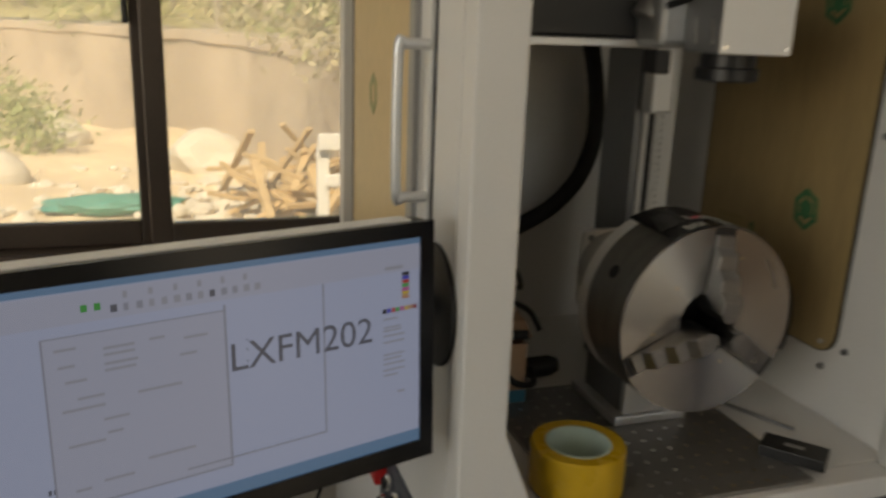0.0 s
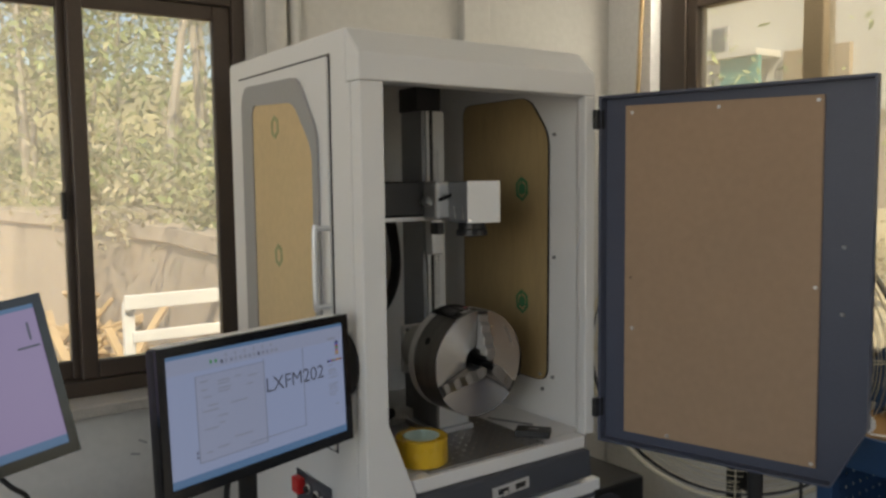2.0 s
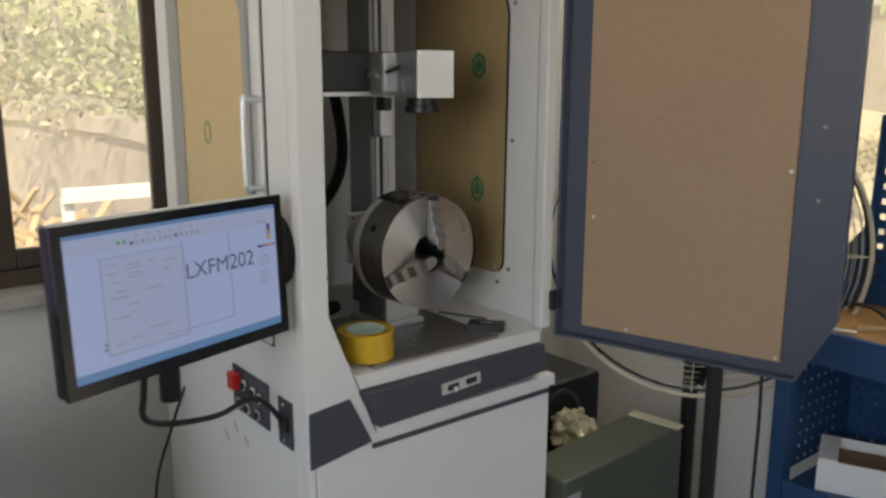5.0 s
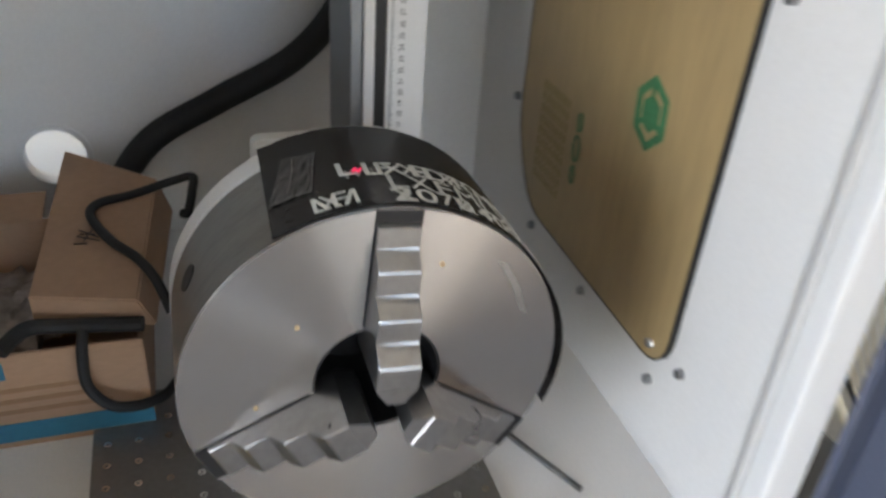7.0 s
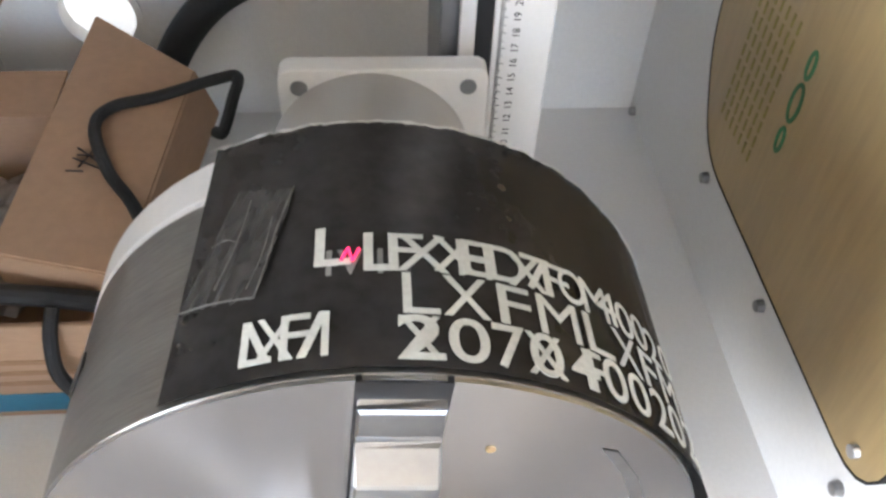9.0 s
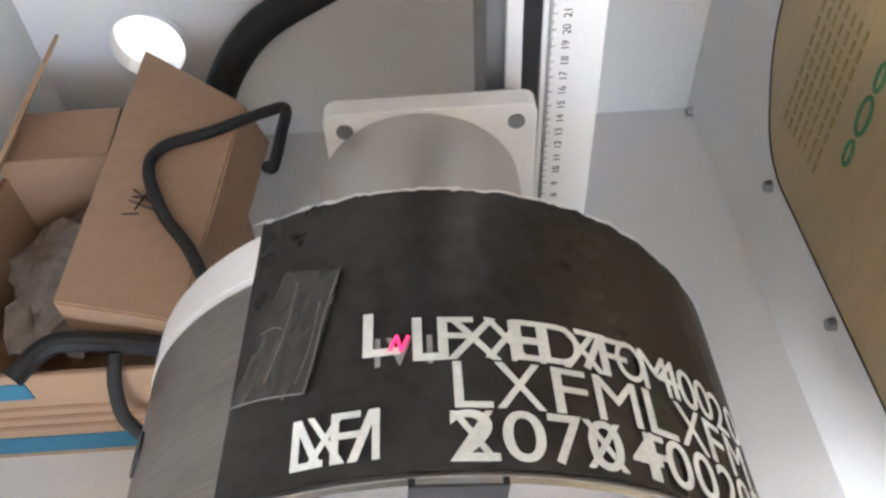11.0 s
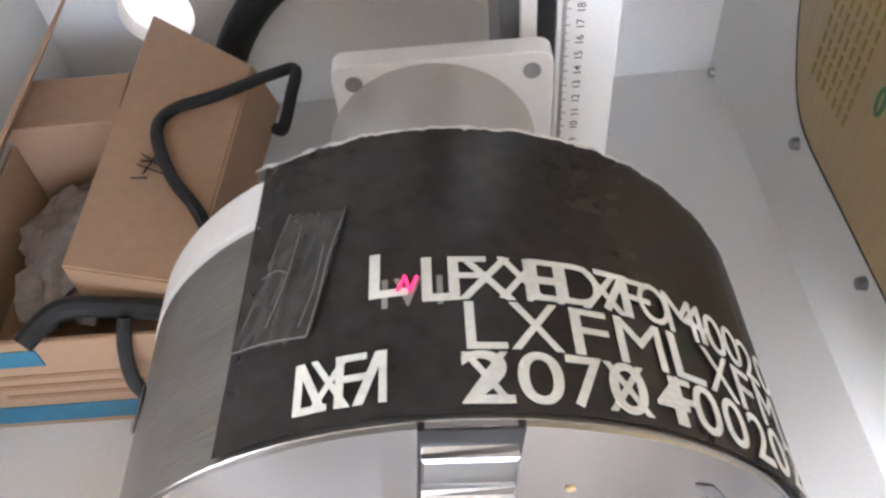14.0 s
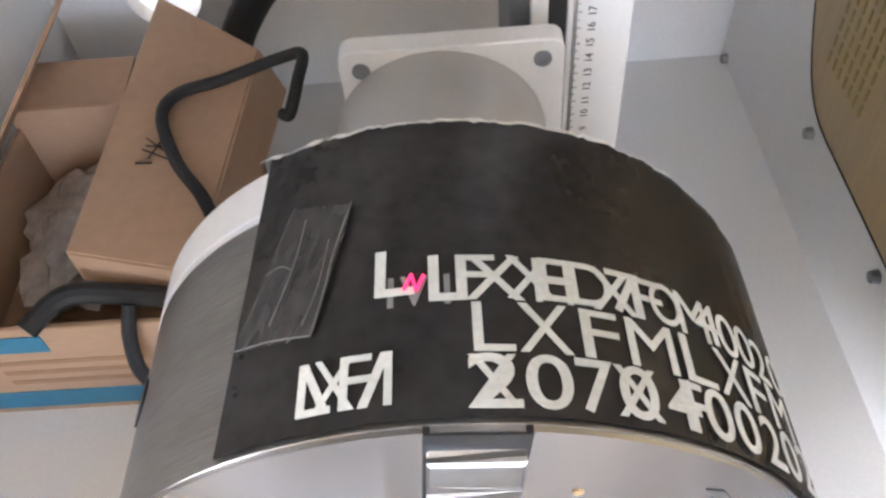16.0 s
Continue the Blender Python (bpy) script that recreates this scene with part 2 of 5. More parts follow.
def cyl(p0, p1, r0, r1=None, n=28, bevel=0.0, bm=None):
    p0, p1 = Vector(p0), Vector(p1)
    own = bmesh.new()
    bmesh.ops.create_cone(own, cap_ends=True, segments=n, radius1=r0, radius2=r0 if r1 is None else r1, depth=(p1 - p0).length)
    if bevel:
        rim = [e for e in own.edges if len(e.link_faces) == 2 and any(len(f.verts) > 4 for f in e.link_faces)]
        bmesh.ops.bevel(own, geom=rim, offset=bevel, segments=2, affect='EDGES', profile=0.5)
    turned(own, Matrix.Translation((p0 + p1) / 2) @ axis_frame(p1 - p0).to_4x4())
    return join(bm, own)


def lathe(profile, at, axis, n=64, bm=None, closed=False):
    """profile: (radius, along) pairs turned round the axis at that place."""
    own = bmesh.new()
    rings = []
    for r, a in profile:
        rings.append([own.verts.new((r * math.cos(2 * math.pi * k / n), r * math.sin(2 * math.pi * k / n), a)) for k in range(n)])
    pairs = list(zip(rings, rings[1:])) + ([(rings[-1], rings[0])] if closed else [])
    for a, b in pairs:
        for k in range(n):
            own.faces.new((a[k], a[(k + 1) % n], b[(k + 1) % n], b[k]))
    if not closed:
        own.faces.new(rings[0]), own.faces.new(rings[-1])
    turned(own, Matrix.Translation(at) @ axis_frame(axis).to_4x4())
    return join(bm, own)


def smooth_path(pts, steps=8):
    pts = [Vector(p) for p in pts]
    p = [pts[0]] + pts + [pts[-1]]
    out = []
    for i in range(1, len(p) - 2):
        for k in range(steps):
            t = k / steps
            a, b, c, d = p[i - 1], p[i], p[i + 1], p[i + 2]
            out.append(0.5 * ((2 * b) + (c - a) * t + (2 * a - 5 * b + 4 * c - d) * t * t + (3 * b - a - 3 * c + d) * t ** 3))
    return out + [pts[-1]]


def tube(pts, r, n=10, bm=None, steps=8, smooth=True):
    path = smooth_path(pts, steps) if smooth else [Vector(p) for p in pts]
    own = bmesh.new()
    rings, up = [], Vector((0.13, 0.21, 0.97))
    for i, p in enumerate(path):
        d = (path[min(i + 1, len(path) - 1)] - path[max(i - 1, 0)]).normalized()
        side = d.cross(up)
        if side.length < 1e-4:
            side = d.cross(Vector((1, 0, 0)))
        side.normalize()
        up = side.cross(d).normalized()
        rings.append([own.verts.new(p + r * (math.cos(2 * math.pi * k / n) * side + math.sin(2 * math.pi * k / n) * up)) for k in range(n)])
    for a, b in zip(rings, rings[1:]):
        for k in range(n):
            own.faces.new((a[k], a[(k + 1) % n], b[(k + 1) % n], b[k]))
    own.faces.new(rings[0]), own.faces.new(rings[-1])
    return join(bm, own)


def prism(poly, plane, d0, d1, bevel=0.0, bm=None):
    """A polygon in the plane 'xz', 'yz' or 'xy', thick from d0 to d1 along the third axis."""
    own = bmesh.new()

    def at(p, d):
        return {'xz': (p[0], d, p[1]), 'yz': (d, p[0], p[1]), 'xy': (p[0], p[1], d)}[plane]
    a, b = [own.verts.new(at(p, d0)) for p in poly], [own.verts.new(at(p, d1)) for p in poly]
    own.faces.new(a), own.faces.new(b)
    for k in range(len(poly)):
        own.faces.new((a[k], a[(k + 1) % len(poly)], b[(k + 1) % len(poly)], b[k]))
    if bevel:
        bmesh.ops.recalc_face_normals(own, faces=own.faces[:])
        bmesh.ops.bevel(own, geom=own.edges[:], offset=bevel, segments=2, affect='EDGES', profile=0.5)
    return join(bm, own)


def rounded(poly, r, n=5):
    """The polygon with its corners rounded."""
    out = []
    for i, p in enumerate(poly):
        p, a, b = Vector(p), Vector(poly[i - 1]), Vector(poly[(i + 1) % len(poly)])
        u, v = (a - p), (b - p)
        k = min(r, u.length * 0.45, v.length * 0.45)
        s, e = p + u.normalized() * k, p + v.normalized() * k
        for j in range(n + 1):
            t = j / n
            q = (1 - t) ** 2 * s + 2 * t * (1 - t) * p + t * t * e
            out.append((q.x, q.y))
    return out


def inset(poly, k):
    c = Vector((sum(p[0] for p in poly) / len(poly), sum(p[1] for p in poly) / len(poly)))
    w = max(p[0] for p in poly) - min(p[0] for p in poly)
    h = max(p[1] for p in poly) - min(p[1] for p in poly)
    return [(c.x + (p[0] - c.x) * (1 - 2 * k / w), c.y + (p[1] - c.y) * (1 - 2 * k / h)) for p in poly]


def ring(outer, inner, plane, d0, d1, bm=None):
    """A frame between two polygons of as many corners."""
    own = bmesh.new()

    def at(p, d):
        return {'xz': (p[0], d, p[1]), 'yz': (d, p[0], p[1]), 'xy': (p[0], p[1], d)}[plane]
    v = [[own.verts.new(at(p, d)) for p in poly] for poly, d in ((outer, d0), (outer, d1), (inner, d1), (inner, d0))]
    n = len(outer)
    for i in range(4):
        a, b = v[i], v[(i + 1) % 4]
        for k in range(n):
            own.faces.new((a[k], a[(k + 1) % n], b[(k + 1) % n], b[k]))
    return join(bm, own)


def letters(text, size, m, bend=None, depth=0.0003, spacing=1.0, weight=0.0):
    """Text as a mesh in the plane of m; bend maps each flat vertex to its place."""
    cu = bpy.data.curves.new("text", 'FONT')
    cu.body, cu.size, cu.extrude, cu.space_character, cu.offset = text, size, depth, spacing, weight
    ob = bpy.data.objects.new("text", cu)
    scene.collection.objects.link(ob)
    bpy.context.view_layer.update()
    me = bpy.data.meshes.new_from_object(ob.evaluated_get(bpy.context.evaluated_depsgraph_get()))
    bm = bmesh.new()
    bm.from_mesh(me)
    bpy.data.objects.remove(ob)
    bpy.data.curves.remove(cu)
    bpy.data.meshes.remove(me)
    if bend:
        for v in bm.verts:
            v.co = bend(v.co)
    else:
        turned(bm, m)
    return bm

# ---- the room ----
BW, BW2, RW, RW2 = 0.84, 1.06, 1.50, 1.70
bm = box(-2.6, -1.2, BW, BW2, 0, 2.9)
box(0.10, RW2, BW, BW2, 0, 2.9, 0, bm)
box(-1.2, 0.10, BW, BW2, 0, 0.92, 0, bm)
box(-1.2, 0.10, BW, BW2, 2.45, 2.9, 0, bm)
wall_back = solid("wall_back", bm, PLASTER, (0, BW, 0), "pale grey painted plaster wall with window opening", "wall", kind="structure")
part("pilaster", box(0.80, 0.905, BW - 0.035, BW, 0, 2.9, 0.004), PLASTER, wall_back)
part("conduit", tube([(0.215, BW - 0.022, 0.0), (0.215, BW - 0.022, 2.9)], 0.016, 12, smooth=False), PLASTER, wall_back, smooth=True)
part("conduit", tube([(0.155, BW - 0.03, 0.0), (0.155, BW - 0.03, 2.9)], 0.028, 14, smooth=False), PLASTER, wall_back, smooth=True)
bm = box(RW, RW2, 0.64, BW, 0, 2.9)
box(RW, RW2, -3.4, -0.50, 0, 2.9, 0, bm)
box(RW, RW2, -0.50, 0.64, 0, 0.86, 0, bm)
box(RW, RW2, -0.50, 0.64, 2.3, 2.9, 0, bm)
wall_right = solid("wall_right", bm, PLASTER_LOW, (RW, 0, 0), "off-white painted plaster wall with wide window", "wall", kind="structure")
# unseen wall; its opening is assumed, for the left fill lamp
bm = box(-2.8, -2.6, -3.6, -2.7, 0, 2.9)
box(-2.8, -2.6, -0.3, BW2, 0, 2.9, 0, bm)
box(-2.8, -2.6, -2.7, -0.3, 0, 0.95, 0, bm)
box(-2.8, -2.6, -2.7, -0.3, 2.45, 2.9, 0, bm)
wall_left = solid("wall_left", bm, PLASTER_DARKENED, (-2.6, 0, 0), "plain unseen plaster wall, darkened to cut bounced light", "wall", kind="structure")
# unseen wall, opening added for the fill lamp behind the camera
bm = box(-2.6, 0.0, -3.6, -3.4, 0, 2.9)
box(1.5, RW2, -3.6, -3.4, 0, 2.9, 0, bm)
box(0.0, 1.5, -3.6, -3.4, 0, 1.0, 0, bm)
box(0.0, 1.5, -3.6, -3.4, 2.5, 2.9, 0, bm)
wall_front = solid("wall_front", bm, PLASTER_DARKENED, (0, -3.4, 0), "plain unseen plaster wall, darkened to cut bounced light", "wall", kind="structure")
solid("floor", box(-2.8, RW2, -3.6, BW2, -0.12, 0.0), FLOOR, (0, 0, 0), "grey smooth cement floor", "floor", kind="structure")
solid("ceiling", box(-2.8, RW2, -3.6, BW2, 2.9, 3.02), CEIL, (0, 0, 2.9), "white plain ceiling", "ceiling", kind="structure")
solid("trim_sill", box(-1.2, 0.10, BW - 0.045, 0.905, 0.895, 0.925, 0.004), SILL, (-0.5, BW, 0.9), "grey stone window sill", "sill", kind="structure")


def window_bars(win, bars, material):
    for b in bars:
        part("window_frame", box(*b, 0.004), material, win)


w1 = thing("window_1", (-0.55, 0.93, 0.925), "dark bronze aluminium sliding window with clear panes", "window", kind="structure")
window_bars(w1, [(-1.2, 0.10, 0.90, 0.985, 0.925, 0.965), (-1.2, 0.10, 0.90, 0.985, 2.40, 2.45), (0.062, 0.10, 0.90, 0.985, 0.965, 2.40),
                 (-1.2, -1.155, 0.90, 0.985, 0.965, 2.40), (-1.155, 0.062, 0.90, 0.985, 1.955, 2.01)], BROWN_ALU)
for x0, x1, y in ((-0.362, 0.062, 0.915), (-0.80, -0.330, 0.945), (-1.155, -0.78, 0.915)):
    window_bars(w1, [(x0, x0 + 0.04, y, y + 0.028, 0.965, 1.955), (x1 - 0.05, x1, y, y + 0.028, 0.965, 1.955),
                     (x0 + 0.04, x1 - 0.05, y, y + 0.028, 0.965, 1.012), (x0 + 0.04, x1 - 0.05, y, y + 0.028, 1.915, 1.955)], BROWN_ALU)
    p = part("pane", box(x0 + 0.04, x1 - 0.05, y + 0.011, y + 0.016, 1.012, 1.915), GLASS, w1)
    p.visible_shadow = False
p = part("pane", box(-1.155, 0.062, 0.94, 0.945, 2.01, 2.40), GLASS, w1)
p.visible_shadow = False
part("latch", box(-0.390, -0.380, 0.925, 0.945, 1.38, 1.45, 0.003), BLACK, w1, "black sash latch")

w2 = thing("window_2", (1.58, -0.4, 0.86), "brown and tan aluminium window over the workbench", "window", kind="structure")
window_bars(w2, [(1.55, 1.63, 0.53, 0.64, 0.86, 2.3), (1.55, 1.63, -0.50, 0.53, 0.86, 0.92), (1.55, 1.63, -0.50, 0.53, 2.24, 2.3)], BROWN_ALU)
window_bars(w2, [(1.56, 1.62, 0.49, 0.53, 0.92, 2.24), (1.56, 1.62, -0.50, -0.41, 0.92, 2.24),
                 (1.56, 1.62, 0.10, 0.49, 2.05, 2.11), (1.56, 1.62, -0.41, 0.035, 0.92, 0.96)], BROWN_ALU)
window_bars(w2, [(1.555, 1.625, 0.035, 0.10, 0.92, 2.24)], TAN_ALU)
for y0, y1 in ((0.10, 0.49), (-0.41, 0.035)):
    p = part("pane", box(1.588, 1.593, y0, y1, 0.92, 2.24), GLASS, w2)
    p.visible_shadow = False
solid("leaning_stick", cyl((1.47, 0.70, 1.2), (1.49, 0.66, 2.3), 0.008, n=10), LUMBER, (1.47, 0.7, 1.2), "thin pale wooden stick leaning on the wall", "stick", smooth=True)

# ---- laser marking cabinet ----
XL, XR, YB, ZS = -0.051, 0.557, 0.635, 0.878
TOP = 1.748
cab = thing("laser_marking_cabinet", (0.26, 0.3, 0), "white powder-coated laser marking cabinet with its door standing open", "cabinet")
left_poly = [(0.037, 0.0), (YB, 0.0), (YB, TOP), (0.052, TOP), (0.052, 1.651), (0.037, 1.651)]
part("side_wall", prism(left_poly, 'yz', XL, XL + 0.014, 0.002), WHITE, cab)
part("side_wall", prism([(0.0225, 0.0), (YB, 0.0), (YB, TOP), (0.052, TOP), (0.052, 1.651), (0.0225, 1.651)], 'yz', 0.552, XR - 0.002, 0.002), WHITE_IN, cab)
# back wall with a round cable opening
HC, HR = (0.060, 0.985), 0.032
sq = [(HC[0] + 0.05 * sx, HC[1] + 0.05 * sz) for sx, sz in ((-1, -1), (1, -1), (1, 1), (-1, 1))]
n = 32
circ = [(HC[0] + HR * math.cos(2 * math.pi * (k + 0.5) / n - 3 * math.pi / 4), HC[1] + HR * math.sin(2 * math.pi * (k + 0.5) / n - 3 * math.pi / 4)) for k in range(n)]
outer = []
for k in range(n):
    c, t = k // (n // 4), (k % (n // 4) + 0.5) / (n // 4)
    a, b = sq[c], sq[(c + 1) % 4]
    outer.append((a[0] + (b[0] - a[0]) * t, a[1] + (b[1] - a[1]) * t))
outer = [sq[k // 8] if k % 8 == 0 else outer[k] for k in range(n)]
part("back_panel", ring(outer, circ, 'xz', 0.620, YB), WHITE_IN, cab)
x0, x1, z0, z1 = sq[0][0], sq[1][0], sq[0][1], sq[2][1]
for b in ((XL + 0.014, x0, ZS, 1.746), (x1, 0.552, ZS, 1.746), (x0, x1, ZS, z0), (x0, x1, z1, 1.746)):
    part("back_panel", box(b[0], b[1], 0.620, YB, b[2], b[3]), WHITE_IN, cab)
part("cable_gland", lathe([(HR, 0.0), (HR + 0.006, 0.0), (HR + 0.006, 0.003), (HR, 0.003)], (HC[0], 0.620, HC[1]), (0, -1, 0), 32, closed=True), WHITE, cab, "white ring round the cable opening", True)
part("top_panel", prism([(XL + 0.002, 0.053), (XR - 0.002, 0.053), (XR - 0.002, YB), (XL + 0.002, YB)], 'xy', TOP, TOP + 0.006, 0.002), WHITE, cab)
# white box added to catch window light, so the cable opening looks bright
solid("bounce_box", box(-0.03, 0.2, 0.650, 0.79, 0.0, 0.945, 0.004), PAPER, (0.1, 0.7, 0), "added white box catching window light behind the cable opening", "trunking")
part("inner_ceiling", box(XL + 0.014, 0.552, 0.053, 0.620, 1.728, 1.746), WHITE_IN, cab)
# front frame: header and left jamb in one folded sheet
head = [(0.0, 1.652), (0.0, 1.702), (0.051, TOP + 0.004), (0.051, 1.652)]
part("header", prism(head, 'yz', XL, XR, 0.003), WHITE, cab)
part("left_jamb", prism([(XL, 0.0), (XL + 0.016, 0.0), (XL + 0.016, 0.757), (0.096, 0.757), (0.0, 1.0), (0.0, 1.651), (XL, 1.651)], 'xz', 0.0, 0.035, 0.003), WHITE, cab)
part("right_post", box(0.527, XR, 0.0, 0.02, 0.878, 1.652, 0.003), WHITE, cab)
part("post_return", prism([(0.552, 0.02), (0.527, 0.02), (0.527, 0.024), (0.548, 0.05), (0.552, 0.05)], 'xy', 0.878, 1.652), WHITE_IN, cab)
# lower body
part("lower_body", box(XL + 0.017, 0.559, 0.0, 0.62, 0.0, 0.755, 0.004), WHITE, cab)
part("band", box(0.097, 0.572, -0.004, 0.02, 0.742, 0.768, 0.002), WHITE, cab)
part("corner_panel", prism([(XL + 0.004, 0.722), (0.085, 0.742), (0.037, 0.838), (XL + 0.004, 0.829)], 'xz', -0.003, 0.01, 0.001), CHARCOAL, cab, "charcoal trapezoid trim panel")
part("trim_strip", box(0.085, 0.558, -0.003, 0.01, 0.727, 0.737), CHARCOAL, cab, "dark groove strip")
# work shelf and drawer front
part("shelf_lip", prism([(0.062, 0.849), (0.5265, 0.849), (0.5265, ZS), (0.051, ZS)], 'xz', 0.0, 0.0355, 0.002), WHITE_IN, cab)
part("work_shelf", box(XL + 0.014, 0.552, 0.036, 0.62, ZS - 0.028, ZS), WHITE_IN, cab)
drawer = part("drawer_front", prism([(0.056, 0.847), (0.527, 0.848), (0.533, 0.786), (0.094, 0.77)], 'xz', -0.016, 0.02, 0.004), CHARCOAL, cab, "charcoal drawer front with slanted end")
hm = Matrix.Translation((0.288, -0.017, 0.815)) @ Matrix.Rotation(radians(-3), 4, 'Y')
plate = part("handle_plate", turned(box(-0.050, 0.050, -0.003, 0.001, -0.012, 0.012, 0.001), hm), ALU, drawer, "silver latch plate")
for x in (-0.022, 0.025):
    part("slot", turned(box(x - 0.014, x + 0.014, -0.0036, -0.0028, -0.006, 0.006), hm), BLACK, drawer)
part("latch_knob", turned(box(-0.028, -0.016, -0.012, -0.003, -0.010, 0.002, 0.002), hm), CHROME, drawer)
for z in (0.941, 1.600):
    part("hinge", box(0.548, 0.577, -0.012, 0.0, z - 0.022, z + 0.022, 0.003), BLACK, cab, "black hinge")

# viewing window in the side wall, with amber film
view = [(0.143, 1.575), (0.214, 1.668), (0.480, 1.668), (0.480, 1.050), (0.432, 0.976), (0.150, 0.972)]
view_r = rounded(view, 0.035)
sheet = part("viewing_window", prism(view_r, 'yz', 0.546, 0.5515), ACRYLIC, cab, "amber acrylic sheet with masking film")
part("seal", ring(rounded(view, 0.035), inset(rounded(view, 0.035), -0.0012), 'yz', 0.5455, 0.5515), RUBBER, sheet)


def hexagon(cy, cz, r, k=0.82):
    return [(cy + r * k * math.sin(math.pi / 3 * i + 0.1), cz + r * math.cos(math.pi / 3 * i + 0.1)) for i in range(6)]


def film_marks(parent, x, side, spots, ink):
    for cy, cz in spots:
        h = hexagon(cy, cz, 0.031)
        part("printed_mark", ring(h, inset(h, 0.0075), 'yz', x, x + side * 0.0006), ink, parent)
        h2 = hexagon(cy, cz, 0.016)
        part("printed_mark", prism(h2, 'yz', x, x + side * 0.0006), ink, parent)
        for i in range(3):
            d = math.pi / 3 * (2 * i) + 0.1
            way, across = Vector((0.82 * math.sin(d), math.cos(d))), Vector((math.cos(d), -math.sin(d))) * 0.0022
            a, b = Vector((cy, cz)) + way * 0.014, Vector((cy, cz)) + way * 0.027
            part("printed_mark", prism([tuple(a - across), tuple(a + across), tuple(b + across), tuple(b - across)], 'yz', x, x + side * 0.0007), ink, parent)


film_marks(sheet, 0.546, -1, ((0.240, 1.161), (0.239, 1.445)), GREEN_INK)
bar = mesh_of("printed_line", box(-0.0003, 0.0003, -0.0011, 0.0011, -0.0042, 0.0042), OLIVE_INK)
for i in range(7):
    for j in range(9):
        o = new("printed_line", bar)
        o.parent = sheet
        o.location = Vector((0.5457, 0.374 + 0.009 * i, 1.02 + 0.012 * j)) - base_of(sheet)
for cz, r in ((1.055, 0.010), (1.082, 0.014), (1.108, 0.010)):
    e = [(0.348 + r * 0.5 * math.cos(k * math.pi / 10), cz + r * math.sin(k * math.pi / 10)) for k in range(20)]
    part("printed_mark", ring(e, inset(e, 0.003), 'yz', 0.5454, 0.546), GREEN_INK, sheet)
for y, z in ((0.133, 0.985), (0.170, 0.949), (0.126, 1.574), (0.128, 1.28), (0.427, 0.954), (0.503, 1.075), (0.505, 1.35), (0.606, 0.884), (0.30, 0.952)):
    part("bolt", cyl((0.552, y, z), (0.547, y, z), 0.0048, 0.004, 10), STEEL_DARK, cab, smooth=True)
part("bolt", cyl((0.546, 0.172, 0.987), (0.543, 0.172, 0.987), 0.005, 0.004, 10), CHROME, sheet, smooth=True)

# side access door with pull handle
side = part("side_door", prism([(0.118, 0.93), (0.57, 0.93), (0.57, 1.708), (0.118, 1.708)], 'yz', XL - 0.006, XL, 0.002), WHITE, cab)
part("door_gap", ring([(0.113, 0.925), (0.575, 0.925), (0.575, 1.713), (0.113, 1.713)], [(0.118, 0.93), (0.57, 0.93), (0.57, 1.708), (0.118, 1.708)], 'yz', XL - 0.0012, XL), BLACK, side)
f_out = rounded([(0.154, 1.564), (0.237, 1.682), (0.515, 1.688), (0.537, 1.655), (0.537, 0.965), (0.154, 0.965)], 0.03)
f_in = rounded([(0.176, 1.533), (0.258, 1.632), (0.462, 1.642), (0.476, 1.625), (0.476, 1.01), (0.176, 1.01)], 0.03)
part("window_surround", ring(f_out, f_in, 'yz', XL - 0.012, XL - 0.006), GREY_FRAME, side, "grey painted window surround")
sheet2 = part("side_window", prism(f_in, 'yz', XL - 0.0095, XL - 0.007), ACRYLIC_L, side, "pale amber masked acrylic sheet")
for cy, cz in ((0.355, 1.587), (0.353, 1.308)):
    h = hexagon(cy, cz, 0.026)
    part("printed_mark", ring(h, inset(h, 0.009), 'yz', XL - 0.0102, XL - 0.0095), PALE_GREEN_INK, sheet2)
part("pull_handle", tube([(XL - 0.006, 0.121, 1.222), (XL - 0.030, 0.121, 1.222), (XL - 0.038, 0.121, 1.230), (XL - 0.038, 0.121, 1.368), (XL - 0.030, 0.121, 1.376), (XL - 0.006, 0.121, 1.376)], 0.0055, 12, steps=5), ALU, side, "grey satin pull handle", True)

# control panel, socket
ctl = part("control_panel", box(XL - 0.004, XL, 0.145, 0.306, 0.748, 0.842, 0.0015), CHARCOAL, cab, "dark control panel plate")
part("emergency_switch", box(XL - 0.022, XL - 0.004, 0.262, 0.296, 0.796, 0.832, 0.004), RED, ctl, "red rocker switch")
for y, z in ((0.238, 0.815), (0.198, 0.812), (0.262, 0.772), (0.225, 0.77), (0.180, 0.772), (0.17, 0.808)):
    b = part("push_button", cyl((XL - 0.003, y, z), (XL - 0.014, y, z), 0.0115, n=20, bevel=0.002), CHROME, ctl, "chrome push button", True)
    part("button_cap", cyl((XL - 0.013, y, z), (XL - 0.018, y, z), 0.0075, n=16, bevel=0.001), BLACK, b, smooth=True)
sock = part("socket_plate", box(XL - 0.004, XL, 0.05, 0.105, 0.742, 0.835, 0.002), CHARCOAL, cab, "black power socket plate")
part("socket", box(XL - 0.010, XL - 0.004, 0.06, 0.095, 0.775, 0.805, 0.002), BLACK, sock)
for z in (0.755, 0.825):
    part("bolt", cyl((XL - 0.003, 0.078, z), (XL - 0.007, 0.078, z), 0.004, n=10), CHROME, sock, smooth=True)
for y, z in ((0.31, 0.70), (0.26, 0.685), (0.36, 0.665)):
    part("scuff", turned(box(-0.0006, 0.0, -0.012, 0.012, -0.003, 0.003), Matrix.Translation((XL, y, z)) @ Matrix.Rotation(0.6 + y, 4, 'X')), GREY_FRAME, cab)

